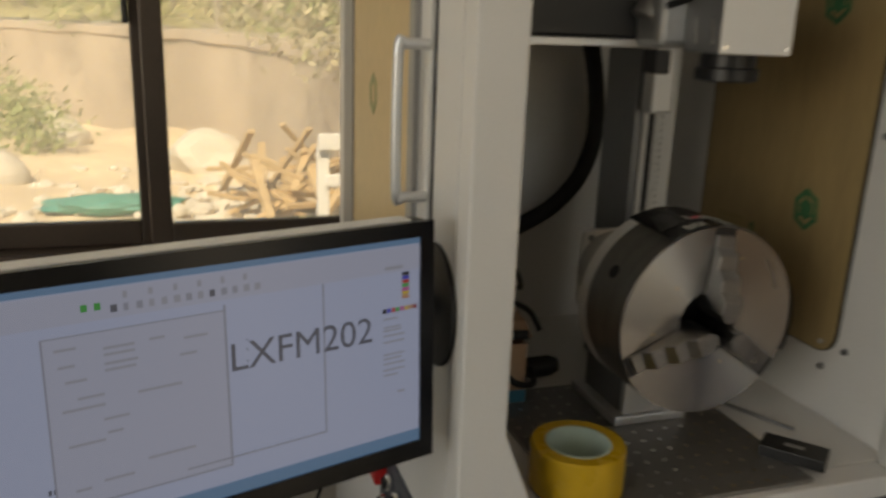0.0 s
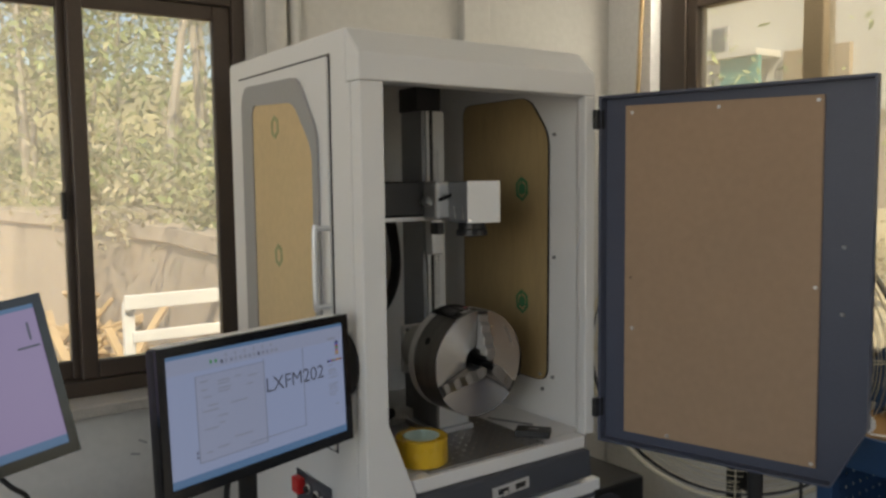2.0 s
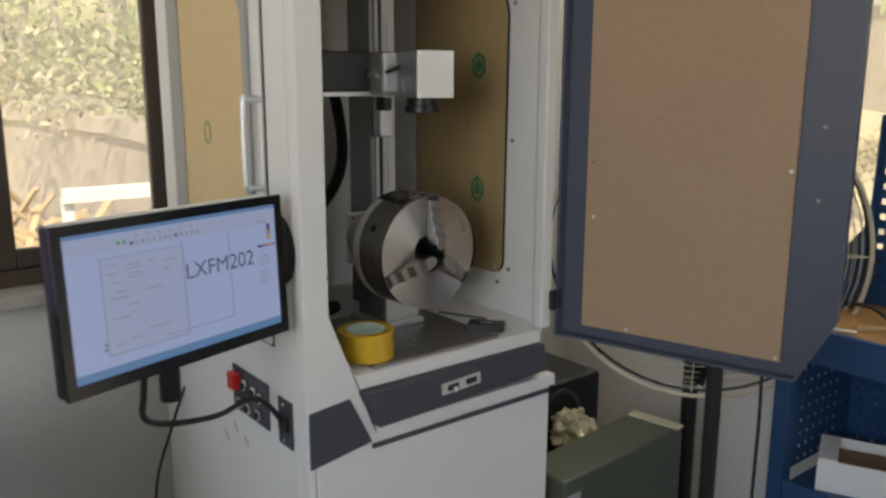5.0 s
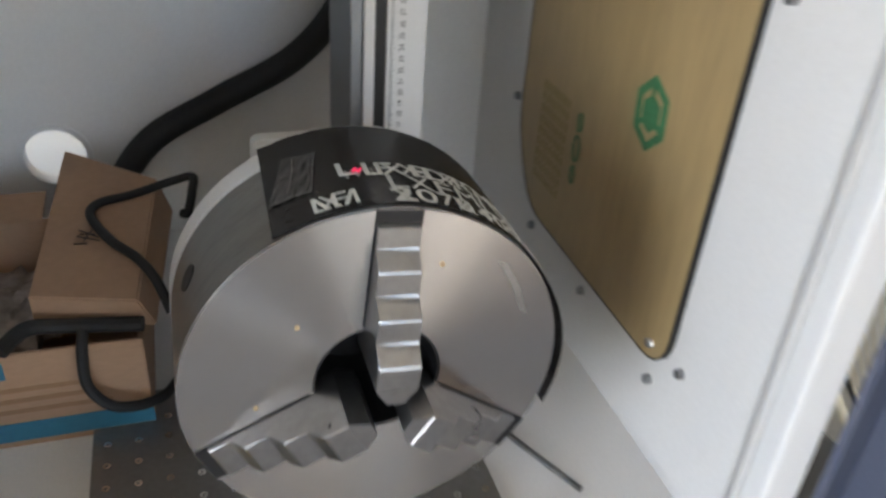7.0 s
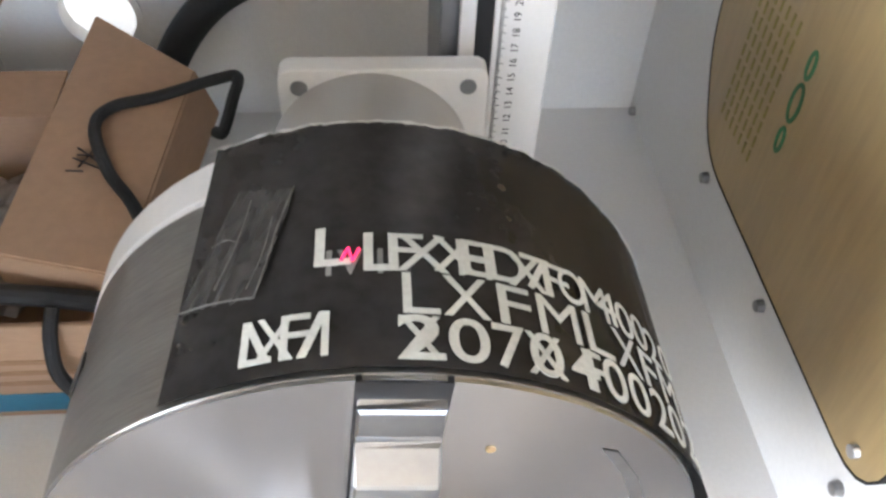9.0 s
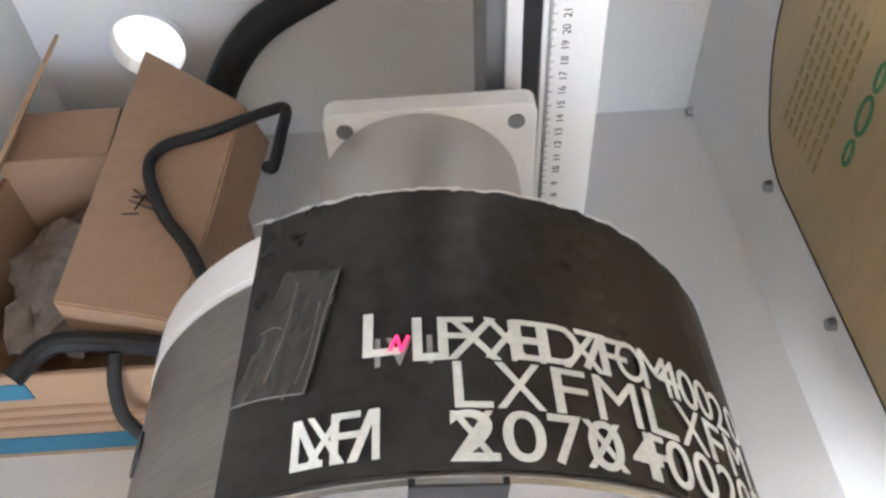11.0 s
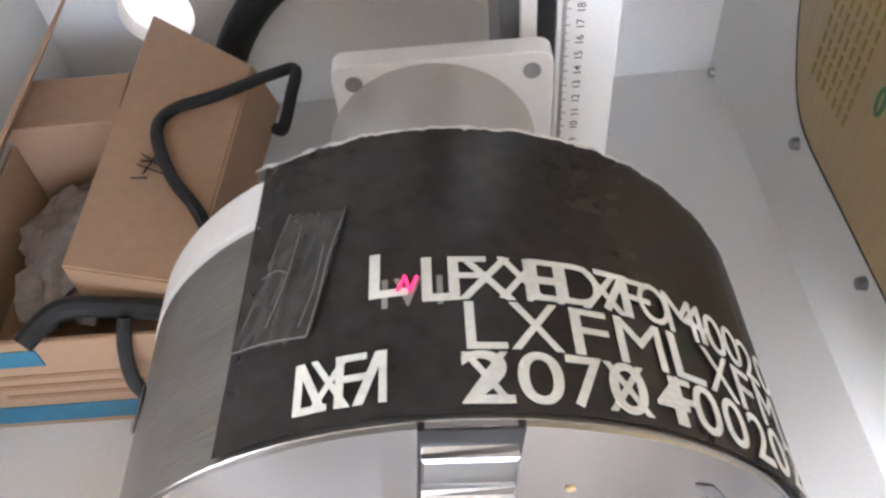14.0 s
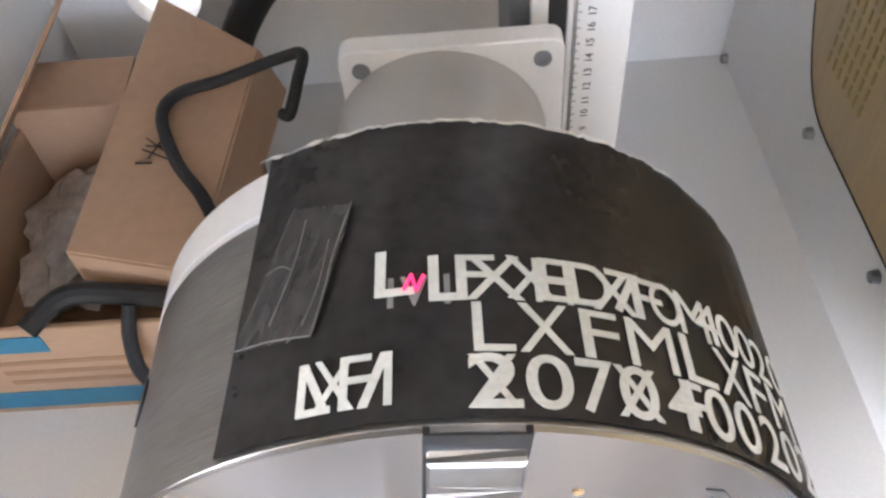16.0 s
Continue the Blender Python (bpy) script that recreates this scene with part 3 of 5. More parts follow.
# the open door: a folded tray with a masked sheet
HINGE = Vector((0.572, -0.004, 0))
DOOR_YAW = math.atan2(-0.548 + 0.015, 0.722 - 0.572)
dm = Matrix.Translation(HINGE) @ Matrix.Rotation(DOOR_YAW, 4, 'Z')
DW, DZ0, DZ1 = 0.562, 0.862, 1.652
d_poly = [(0.0, DZ0), (0.50, DZ0), (DW, 0.985), (DW, DZ1), (0.0, DZ1)]
door = part("door", turned(prism(d_poly, 'xz', 0.016, 0.020), dm), NAVY, cab, "dark navy folded steel door, standing open")
d_in = inset(d_poly, 0.005)
part("door_flange", turned(ring(d_poly, d_in, 'xz', -0.012, 0.0158), dm), NAVY, door)
a_poly = [(0.056, 0.889), (0.468, 0.889), (0.468, 1.622), (0.056, 1.628)]
part("masked_sheet", turned(prism(a_poly, 'xz', 0.008, 0.0155, 0.001), dm), PAPER_BROWN, door, "acrylic sheet under brown masking paper")
for u, z in ((0.265, 1.612), (0.458, 1.612), (0.072, 1.612), (0.16, 0.897), (0.46, 0.897), (0.075, 1.13), (0.46, 1.25)):
    part("bolt", turned(cyl((u, 0.008, z), (u, 0.0055, z), 0.004, 0.003, 10), dm), ALU, door, smooth=True)
for z in (1.20, 1.33):
    part("bolt", turned(cyl((0.508, 0.0155, z), (0.508, 0.011, z), 0.004, 0.003, 12), dm), ALU_DARK, door, smooth=True)
for u, z, s in ((0.070, 1.245, 0.35),):
    part("scuff", turned(turned(box(-0.009 * s, 0.009 * s, 0.0074, 0.0079, -0.0012, 0.0012), Matrix.Translation((u, 0, z)) @ Matrix.Rotation(-0.5, 4, 'Y')), dm), BLACK, door)
part("handle", turned(tube([(0.53, 0.02, 1.20), (0.53, 0.055, 1.20), (0.53, 0.055, 1.33), (0.53, 0.02, 1.33)], 0.006, 10, steps=4), dm), ALU, door, smooth=True)

part("magnetic_catch", cyl((0.0005, 0.034, 1.000), (0.008, 0.034, 1.000), 0.011, n=24, bevel=0.0015), TAN_ALU, cab, "round door catch", True)
# ---- lifting column with laser head ----
col = thing("z_axis_column", (0.366, 0.42, ZS), "silver aluminium lifting column with a printed centimetre scale", "linear axis")
part("extrusion", box(0.335, 0.398, 0.372, 0.465, ZS, 1.64, 0.0015), ALU_DARK, col)
part("cover_strip", box(0.3455, 0.3545, 0.366, 0.372, ZS, 1.64, 0.001), WHITE, col)
part("belt_slot", box(0.3548, 0.3642, 0.3668, 0.3718, ZS, 1.64), BLACK, col, "black belt in the slot")
cover = part("scale_cover", box(0.3645, 0.3985, 0.366, 0.372, ZS, 1.64, 0.001), WHITE, col, "white cover with scale")
part("motor", box(0.325, 0.402, 0.38, 0.46, 1.64, 1.70, 0.004), BLACK, col, "black stepper motor")
bm = None
for k in range(3, 62):
    z = 1.021 + (k - 8) * 0.00985
    if z > 1.62:
        break
    w = letters(str(k), 0.0062, Matrix.Translation((0.3795, 0.3658, z)) @ Matrix.Rotation(radians(90), 4, 'X') @ Matrix.Rotation(radians(90), 4, 'Z'), depth=0.0001)
    bmesh.ops.translate(w, verts=w.verts[:], vec=(0, 0, -0.003))
    bm = join(bm, w) if bm else w
    for j in range(10):
        L = 0.0045 if j == 0 else (0.0035 if j == 5 else 0.0022)
        box(0.3675, 0.3675 + L, 0.3656, 0.366, z + j * 0.000985 - 0.00012, z + j * 0.000985 + 0.00012, 0, bm)
part("scale_numbers", bm, BLACK, cover)
carr = part("carriage", box(0.337, 0.372, 0.335, 0.366, 1.285, 1.40, 0.004), ALU, col, "white carriage block")
part("arm_plate", box(0.28, 0.40, 0.29, 0.335, 1.385, 1.46, 0.004), ALU, col)

head = thing("galvo_laser_unit", (0.27, 0.2, 1.376), "laser marking head with white galvo box and black body", "laser unit")
gm = Matrix.Translation((0.275, 0.05, 1.421)) @ Matrix.Rotation(radians(-10), 4, 'Z')
part("galvo_box", turned(box(-0.038, 0.040, 0.003, 0.095, -0.045, 0.044, 0.0025), gm), ALU_DARK, head, smooth=False)
part("front_cover", turned(box(-0.0395, 0.0395, 0.0, 0.003, -0.0445, 0.0445, 0.001), gm), WHITE, head, "white square front cover")
for x, z in ((-0.034, -0.038), (0.034, -0.038), (-0.034, 0.038), (0.034, 0.038)):
    part("bolt", turned(cyl((x, 0.0, z), (x, -0.0015, z), 0.002, n=8), gm), CHROME, head)
lens = part("scan_lens", turned(lathe([(0.030, 0.0), (0.030, -0.014), (0.034, -0.016), (0.034, -0.028), (0.026, -0.030), (0.024, -0.024)], (-0.004, 0.05, -0.045), (0, 0, 1), 32), gm), BLACK, head, "black scan lens", True)
part("beam_shutter", box(0.196, 0.215, 0.11, 0.14, 1.352, 1.378, 0.003), BLACK, head)
part("coupling", turned(cyl((0.0, 0, -0.03), (0.0, 0, 0.03), 0.033, n=24, bevel=0.006), Matrix.Translation((0.255, 0.19, 1.425)) @ Matrix.Rotation(radians(35), 4, 'Y')), ALU, head, "silver cast coupling", True)
part("clamp", box(0.222, 0.27, 0.15, 0.215, 1.38, 1.465, 0.008), ALU, head)
part("strap", tube([(0.225, 0.145, 1.425), (0.25, 0.138, 1.435), (0.275, 0.145, 1.452)], 0.004, 8), BLACK, head, smooth=True)
part("laser_body", box(0.02, 0.232, 0.20, 0.33, 1.388, 1.466, 0.004), BLACK, head, "black finned laser body")
part("mount_plate", box(0.02, 0.34, 0.20, 0.335, 1.378, 1.387, 0.001), ALU, head)
for x in (-0.030, 0.010):
    part("slot_screw", turned(turned(box(-0.0405, -0.0392, -0.0015, 0.0015, -0.014, 0.014, 0.0005), Matrix.Translation((0, 0.05 + x, -0.022)) @ Matrix.Rotation(-0.25, 4, 'X')), gm), CHROME, head)

hose = solid("corrugated_hose", tube([(0.10, 0.33, 1.44), (0.22, 0.45, 1.47), (0.335, 0.545, 1.40), (0.384, 0.58, 1.26), (0.374, 0.59, 1.165), (0.322, 0.595, 1.097), (0.235, 0.60, 1.048), (0.165, 0.598, 1.010), (0.125, 0.585, 0.965), (0.115, 0.56, 0.93)], 0.0145, 14, steps=12), RUBBER, (0.1, 0.33, 1.4), "thick black hose hanging along the back panel", "hose", smooth=True)

# ---- rotary chuck ----
CX, CY, CZ, CR = 0.295, 0.098, 1.062, 0.118
chuck = thing("rotary_chuck", (CX, 0.2, ZS), "three-jaw steel rotary chuck with black marking tape on its rim", "chuck")

body = part("chuck_body", lathe([(0.041, 0.0002), (CR - 0.002, 0.0002), (CR, 0.0004), (CR, 0.002), (CR, 0.083), (CR - 0.002, 0.0855), (0.041, 0.0855)], (CX, CY, CZ), (0, 1, 0), 128, closed=True), STEEL_SIDE, chuck, "turned steel chuck body", True)
face = part("chuck_face", lathe([(0.040, 0.003), (0.040, -0.0015), (CR - 0.0004, -0.0015), (CR - 0.0004, 0.003)], (CX, CY, CZ), (0, 1, 0), 128, closed=True), STEEL, chuck, "bright faced front")
off = Vector((CX, CY, CZ)) - chuck.location
face.data.transform(Matrix.Translation(-off))
face.location = off
part("adapter_ring", lathe([(0.030, 0.086), (CR + 0.0005, 0.086), (CR + 0.0005, 0.105), (CR - 0.002, 0.107), (0.030, 0.107)], (CX, CY, CZ), (0, 1, 0), 96), SATIN, chuck, "light aluminium back ring", True)
part("bore", lathe([(0.0400, -0.001), (0.0400, 0.072), (0.0, 0.072), (0.0, 0.070), (0.0385, 0.070), (0.0385, -0.001)], (CX, CY, CZ), (0, 1, 0), 48, closed=True), BLACK, chuck, "dark bore")
JAW0 = 5.0
for k in range(3):
    jm = Matrix.Translation((CX, CY, CZ)) @ Matrix.Rotation(radians(JAW0 + 120 * k), 4, 'Y')
    # raised black strip gives the dark of the slot, which isn't cut
    slot = part("jaw_slot_shade", turned(box(-0.0135, 0.0135, -0.0022, 0.004, 0.040, CR - 0.001), jm), BLACK, chuck)
    prof = [(0.022, 0.01), (0.022, -0.040), (0.038, -0.040), (0.0455, -0.031), (0.047, -0.029), (0.062, -0.029), (0.0695, -0.019), (0.071, -0.017), (0.086, -0.017), (0.0935, -0.0075), (0.095, -0.006), (0.108, -0.006), (0.109, -0.003), (0.109, 0.01)]
    own = bmesh.new()
    a = [own.verts.new((-0.0125, y, r)) for r, y in prof]
    b = [own.verts.new((0.0125, y, r)) for r, y in prof]
    own.faces.new(a), own.faces.new(b)
    for i in range(len(prof)):
        own.faces.new((a[i], a[(i + 1) % len(prof)], b[(i + 1) % len(prof)], b[i]))
    bmesh.ops.recalc_face_normals(own, faces=own.faces[:])
    bmesh.ops.bevel(own, geom=[e for e in own.edges if e.calc_length() > 0.0035], offset=0.0008, segments=1, affect='EDGES')
    jaw = part("jaw", turned(own, jm), STEEL_DARK, chuck, "stepped ground steel jaw")
    part("tip_wedge", turned(prism([(-0.0125, 0.0221), (0.0125, 0.0221), (0.005, 0.012), (-0.005, 0.012)], 'xz', -0.0395, 0.01), jm), STEEL_DARK, jaw)
for a in (-62, 178, 58):
    d = Vector((math.sin(radians(a)), 0, math.cos(radians(a))))
    c = Vector((CX, CY + 0.048, CZ))
    part("key_socket", cyl(c + d * (CR - 0.004), c + d * (CR + 0.0006), 0.0085, n=20), BLACK, chuck, "dark square key socket", True)
for r, a in ((0.0665, -46), (0.0863, 25), (0.0745, -97), (0.058, 155)):
    d = Vector((math.sin(radians(a)), 0, math.cos(radians(a))))
    c = Vector((CX, CY - 0.0012, CZ)) + d * r
    part("speck", cyl(c, c - Vector((0, 0.0008, 0)), 0.0016, n=8), LUMBER, chuck)

# a dull smear near the rim of the face
own = bmesh.new()
rim = [(0.1040, 43.5), (0.1065, 46.5), (0.1035, 58.0), (0.1005, 70.0), (0.0970, 67.5), (0.1000, 55.0)]
own.faces.new([own.verts.new((CX + r * math.sin(radians(a)), CY - 0.0018, CZ + r * math.cos(radians(a)))) for r, a in rim])
part("smear", own, STEEL_DARK, chuck, "dull grey smear")


def on_rim(a, y, lift):
    k = min(max((math.degrees(a) - 48) / 55, 0), 1)
    lift += 0.008 * k * k * (3 - 2 * k)
    return Vector((CX + (CR + lift) * math.sin(a), y, CZ + (CR + lift) * math.cos(a)))


# black marking tape round the rim, torn along the back edge
own = bmesh.new()
rows = []
rng = random.Random(4)
N = 170
for i in range(N + 1):
    a = radians(-29.5 + (112 + 29.5) * i / N)
    back = 0.2065 + 0.0016 * (noise.noise((i * 0.23, 0, 3)) + 0.6 * noise.noise((i * 0.9, 2, 3)))
    if i < 8:
        back += 0.002 - 0.0003 * i
    ys = [CY + 0.0016 + (back - CY - 0.0016) * j / 8 for j in range(9)]
    lean = radians(2.2) * max(0, 1 - i / 12)
    rows.append([own.verts.new(on_rim(a + lean * j / 8, y, 0.0011 + 0.0003 * noise.noise((i * 0.3, j * 0.8, 1)))) for j, y in enumerate(ys)])
for r0, r1 in zip(rows, rows[1:]):
    for j in range(8):
        own.faces.new((r0[j], r0[j + 1], r1[j + 1], r1[j]))
bmesh.ops.solidify(own, geom=own.faces[:], thickness=0.0007)
tape = part("marking_tape", own, TAPE_BLACK, chuck, "black tape strip with torn back edge and laser-marked characters", True)
# pale frayed backing along the torn edge
own = bmesh.new()
prev = None
for i in range(N + 1):
    a = radians(-29.5 + (112 + 29.5) * i / N)
    back = 0.2065 + 0.0016 * (noise.noise((i * 0.23, 0, 3)) + 0.6 * noise.noise((i * 0.9, 2, 3))) + (0.002 - 0.0003 * i if i < 8 else 0)
    w = max(0.0, 0.0013 + 0.0016 * noise.noise((i * 0.35, 5, 1)))
    cur = (own.verts.new(on_rim(a, back - 0.4 * w - 0.0002, 0.0019)), own.verts.new(on_rim(a, back + w, 0.0012)))
    if prev:
        own.faces.new((prev[0], prev[1], cur[1], cur[0]))
    prev = cur
part("torn_edge", own, PAPER, tape, "pale frayed paper edge")
own = bmesh.new()
g = []
PATCH = ((-28.2, 0.130), (-15.8, 0.1275), (-11.2, 0.1735), (-20.9, 0.178))


def on_patch(u, v):
    (a, b), (c, d), (e, f), (h, k) = PATCH
    return ((a * (1 - u) + c * u) * (1 - v) + (h * (1 - u) + e * u) * v, (b * (1 - u) + d * u) * (1 - v) + (k * (1 - u) + f * u) * v)


for i in range(25):
    g.append([])
    for j in range(19):
        deg, y = on_patch(i / 24, j / 18)
        g[-1].append(own.verts.new(on_rim(radians(deg), y + 0.0012 * noise.noise((i * 0.5, j * 0.5, 9)), 0.0021 + 0.0007 * noise.noise((i * 0.35, j * 0.25, 4)))))
for r0, r1 in zip(g, g[1:]):
    for j in range(18):
        own.faces.new((r0[j], r0[j + 1], r1[j + 1], r1[j]))
part("wrinkled_patch", own, TAPE_CLEAR, tape, "wrinkled clear tape patch", True)
for line, r in ((((0, 0), (0.5, 0.01), (1, 0)), 0.00022), (((1, 0), (1.0, 0.3), (0.97, 0.6), (1, 1)), 0.0003), (((0.86, 0.08), (0.9, 0.35), (0.84, 0.7)), 0.0002), (((0.42, 0.12), (0.45, 0.5), (0.36, 0.88)), 0.00028),
                (((0.05, 0.5), (0.25, 0.54), (0.44, 0.5)), 0.00018)):
    pts = [on_rim(radians(on_patch(u, v)[0]), on_patch(u, v)[1], 0.0032) for u, v in line]
    part("crease", tube(pts, r * 0.8, 5, steps=5), CREASE, tape, "pale crease line", True)


def marks(material, y0, y1, glyphs, lift=0.0021, weight=0.0):
    """Characters laid one by one on the rim: (character, first degree, last degree), with their foot and head along the axis."""
    for ch, d0, d1 in glyphs:
        bm = letters(ch, 0.02, Matrix.Identity(4), None, 0.0001, 1.0, weight)
        xs, ys = [v.co.x for v in bm.verts], [v.co.y for v in bm.verts]
        lo, wide, low, tall = min(xs), max(xs) - min(xs), min(ys), max(ys) - min(ys)
        for v in bm.verts:
            u, w = (v.co.x - lo) / wide, (v.co.y - low) / tall
            v.co = on_rim(radians(d0 + (d1 - d0) * u), y0 + (y1 - y0) * w, lift + v.co.z)
        part("marked_text", bm, material, tape)


marks(MARK, 0.1178, 0.1332, (("L", 5.0, 10.2), ("X", 10.7, 17.6), ("F", 19.1, 24.4), ("M", 25.7, 33.2), ("L", 34.7, 40.4), ("X", 41.3, 48.2), ("F", 49.2, 54.4), ("M", 56.0, 63.4)), 0.0020)
marks(MARK, 0.1366, 0.1525, (("L", -7.5, -2.2),), 0.0022, 0.0002)
marks(MARK, 0.1338, 0.1494, (("L", -0.4, 4.6),), 0.0022, 0.0002)
marks(MARK, 0.1340, 0.1490, (("X", 4.4, 12.0), ("H", 13.5, 18.6), ("X", 21.3, 28.2), ("F", 27.9, 33.0), ("M", 35.8, 41.8), ("0", 44.4, 49.4), ("2", 54.6, 59.6)), 0.0021)
marks(MARK, 0.1345, 0.1492, (("F", 3.2, 8.4), ("X", 9.7, 16.4), ("E", 14.2, 18.8), ("D", 18.5, 24.4), ("7", 24.0, 29.4), ("O", 30.8, 36.2), ("4", 39.0, 44.6), ("0", 49.3, 54.2), ("0", 60.4, 65.6)), 0.0023)
marks(MARK_DIM, 0.1330, 0.1430, (("I", -5.8, -5.0), ("V", -4.2, -0.4), ("I", 1.6, 2.4)), 0.0018, 0.0003)
marks(MARK, 0.1015, 0.1170, (("2", 4.0, 10.4), ("0", 11.0, 16.8), ("7", 17.4, 22.4), ("0", 23.0, 28.4), ("4", 29.8, 35.2), ("0", 36.3, 41.4), ("0", 42.2, 47.4), ("2", 48.8, 54.0), ("0", 54.8, 60.0), ("2", 61.0, 66.2)), 0.0022, 0.0001)
marks(MARK, 0.1018, 0.1168, (("X", 4.0, 10.2), ("X", 22.4, 28.8), ("F", 32.6, 36.4)), 0.0020)
marks(MARK, 0.1038, 0.1192, (("L", -17.1, -12.6), ("\\", -17.1, -12.6), ("X", -15.2, -9.6), ("F", -11.6, -7.6)), 0.0021)
marks(MARK, 0.1036, 0.1190, (("I", -6.0, -5.0), ("/", -9.2, -5.2)), 0.0023, 0.0002)
own = bmesh.new()
for (a0, y0), (a1, y1) in (((-3.6, 0.1380), (-2.6, 0.1430)), ((-2.6, 0.1430), (-2.0, 0.1375)), ((-2.0, 0.1375), (-1.0, 0.1425))):
    p, q = on_rim(radians(a0), y0, 0.0026), on_rim(radians(a1), y1, 0.0026)
    tube([p, q], 0.0005, 6, own, smooth=False)
part("pointer_trace", own, POINTER, tape, "red laser pointer trace")

# drive unit behind the chuck and its foot
part("drive_housing", cyl((CX, CY + 0.107, CZ), (CX, 0.332, CZ), 0.0555, n=64, bevel=0.001), POLISHED, chuck, "turned aluminium drive housing", True)
fl = rounded([(0.247, 1.003), (0.359, 1.003), (0.359, 1.119), (0.247, 1.119)], 0.008)
flange = part("drive_flange", prism(fl, 'xz', 0.332, 0.345, 0.001), SATIN, chuck, "square aluminium flange with bolt holes")
for x in (0.258, 0.348):
    part("bolt_hole", lathe([(0.0022, 0), (0.0045, 0), (0.0045, 0.001), (0.0022, 0.001)], (x, 0.332, 1.108), (0, -1, 0), 20, closed=True), ALU_DARK, flange, smooth=True)
    part("bolt_hole", cyl((x, 0.333, 1.108), (x, 0.3312, 1.108), 0.0022, n=16), ALU_DARK, flange)
part("drive_motor", box(0.262, 0.352, 0.346, 0.3635, 1.02, 1.107, 0.003), ALU_DARK, chuck)
part("foot_block", box(0.250, 0.338, 0.200, 0.30, ZS + 0.02, CZ - 0.045, 0.002), ALU_DARK, chuck)
part("foot_plate", box(0.236, 0.346, 0.186, 0.315, ZS + 0.0065, ZS + 0.0195, 0.002), ALU, chuck, "aluminium foot plate")
part("foot_face", box(0.2515, 0.3365, 0.192, 0.1995, ZS + 0.020, CZ - 0.05, 0.001), ALU, chuck)

# ---- things on the work shelf ----
plate = thing("mounting_plate", (0.255, 0.13, ZS), "grey milled mounting plate with rows of threaded holes", "base plate")
part("slab", box(0.098, 0.410, 0.010, 0.325, ZS, ZS + 0.006, 0.001), PLATE, plate)
hole_mesh = None
for i in range(13):
    for j in range(13):
        x, y = 0.110 + 0.0242 * i, 0.022 + 0.0242 * j
        if hole_mesh is None:
            bm = lathe([(0.0016, 0.0), (0.0030, 0.0), (0.0030, 0.0004), (0.0016, 0.0004)], (0, 0, 0), (0, 0, 1), 10, closed=True)
            hole_mesh = mesh_of("threaded_hole", bm, CHROME, True)
        o = new("threaded_hole", hole_mesh)
        o.parent = plate
        o.location = Vector((x, y, ZS + 0.006)) - plate.location

roll = thing("tape_roll", (0.121, 0.072, ZS + 0.006), "roll of yellow packing tape standing on the plate", "tape roll")
part("tape", lathe([(0.0385, 0.0), (0.0535, 0.0), (0.055, 0.002), (0.055, 0.053), (0.0535, 0.055), (0.0385, 0.055)], (0.121, 0.072, ZS + 0.006), (0, 0, 1), 64, closed=True), TAPE_YELLOW, roll, smooth=True)
part("core", lathe([(0.0355, 0.0), (0.0383, 0.0), (0.0383, 0.0555), (0.0355, 0.0555)], (0.121, 0.072, ZS + 0.006), (0, 0, 1), 64, closed=True), CORE, roll, "pale green cardboard core", True)

bm_ = Matrix.Translation((0.421, 0.060, ZS + 0.006)) @ Matrix.Rotation(math.atan2(0.046 - 0.104, 0.461 - 0.412), 4, 'Z')
blk = thing("black_block", (0.421, 0.060, ZS + 0.006), "small black metal block lying on the plate", "block")
part("body", turned(box(-0.039, 0.039, -0.021, 0.021, 0.0, 0.015, 0.0012), bm_), BLACK, blk)
part("slot", turned(box(-0.012, 0.012, -0.004, 0.004, 0.0151, 0.0156), bm_), GREY_FRAME, blk)
solid("hex_key_rod", cyl((0.425, 0.231, ZS + 0.005), (0.478, 0.125, ZS + 0.004), 0.0028, n=8), STEEL_DARK, (0.45, 0.18, ZS), "thin steel rod lying on the shelf", "rod", smooth=True)

# cartons with leads
carton = thing("open_carton", (0.06, 0.38, ZS), "open brown carton with blue printed bands", "carton")
c0, c1, c2, c3, ch = -0.026, 0.148, 0.285, 0.475, ZS + 0.095
part("carton_wall", box(c0, c1, c2, c2 + 0.004, ZS, ch, 0.001), CARD, carton)
part("carton_wall", box(c0, c1, c3 - 0.004, c3, ZS, ch + 0.015, 0.001), CARD, carton)
part("carton_wall", box(c0, c0 + 0.004, c2 + 0.004, c3 - 0.004, ZS, ch, 0.001), CARD, carton)
part("carton_wall", box(c1 - 0.004, c1, c2 + 0.004, c3 - 0.004, ZS, ch, 0.001), CARD, carton)
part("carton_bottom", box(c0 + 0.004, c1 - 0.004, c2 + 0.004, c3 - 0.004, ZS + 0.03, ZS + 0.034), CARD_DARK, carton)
part("blue_band", box(c0 - 0.0006, c1 + 0.0006, c2 - 0.0008, c2, ZS + 0.007, ZS + 0.026), BLUE_PRINT, carton, "blue printed band")
part("blue_band", box(c0, c0 + 0.07, c2 - 0.0008, c2, ZS + 0.072, ZS + 0.088), BLUE_PRINT, carton, "blue printed band")
for j in range(3):
    part("printed_line", box(c0 + 0.03, c1 - 0.03 - 0.01 * j, c2 - 0.0006, c2, ZS + 0.036 + 0.011 * j, ZS + 0.040 + 0.011 * j), CARD_DARK, carton)
own = bmesh.new()
bmesh.ops.create_icosphere(own, subdivisions=4, radius=1)
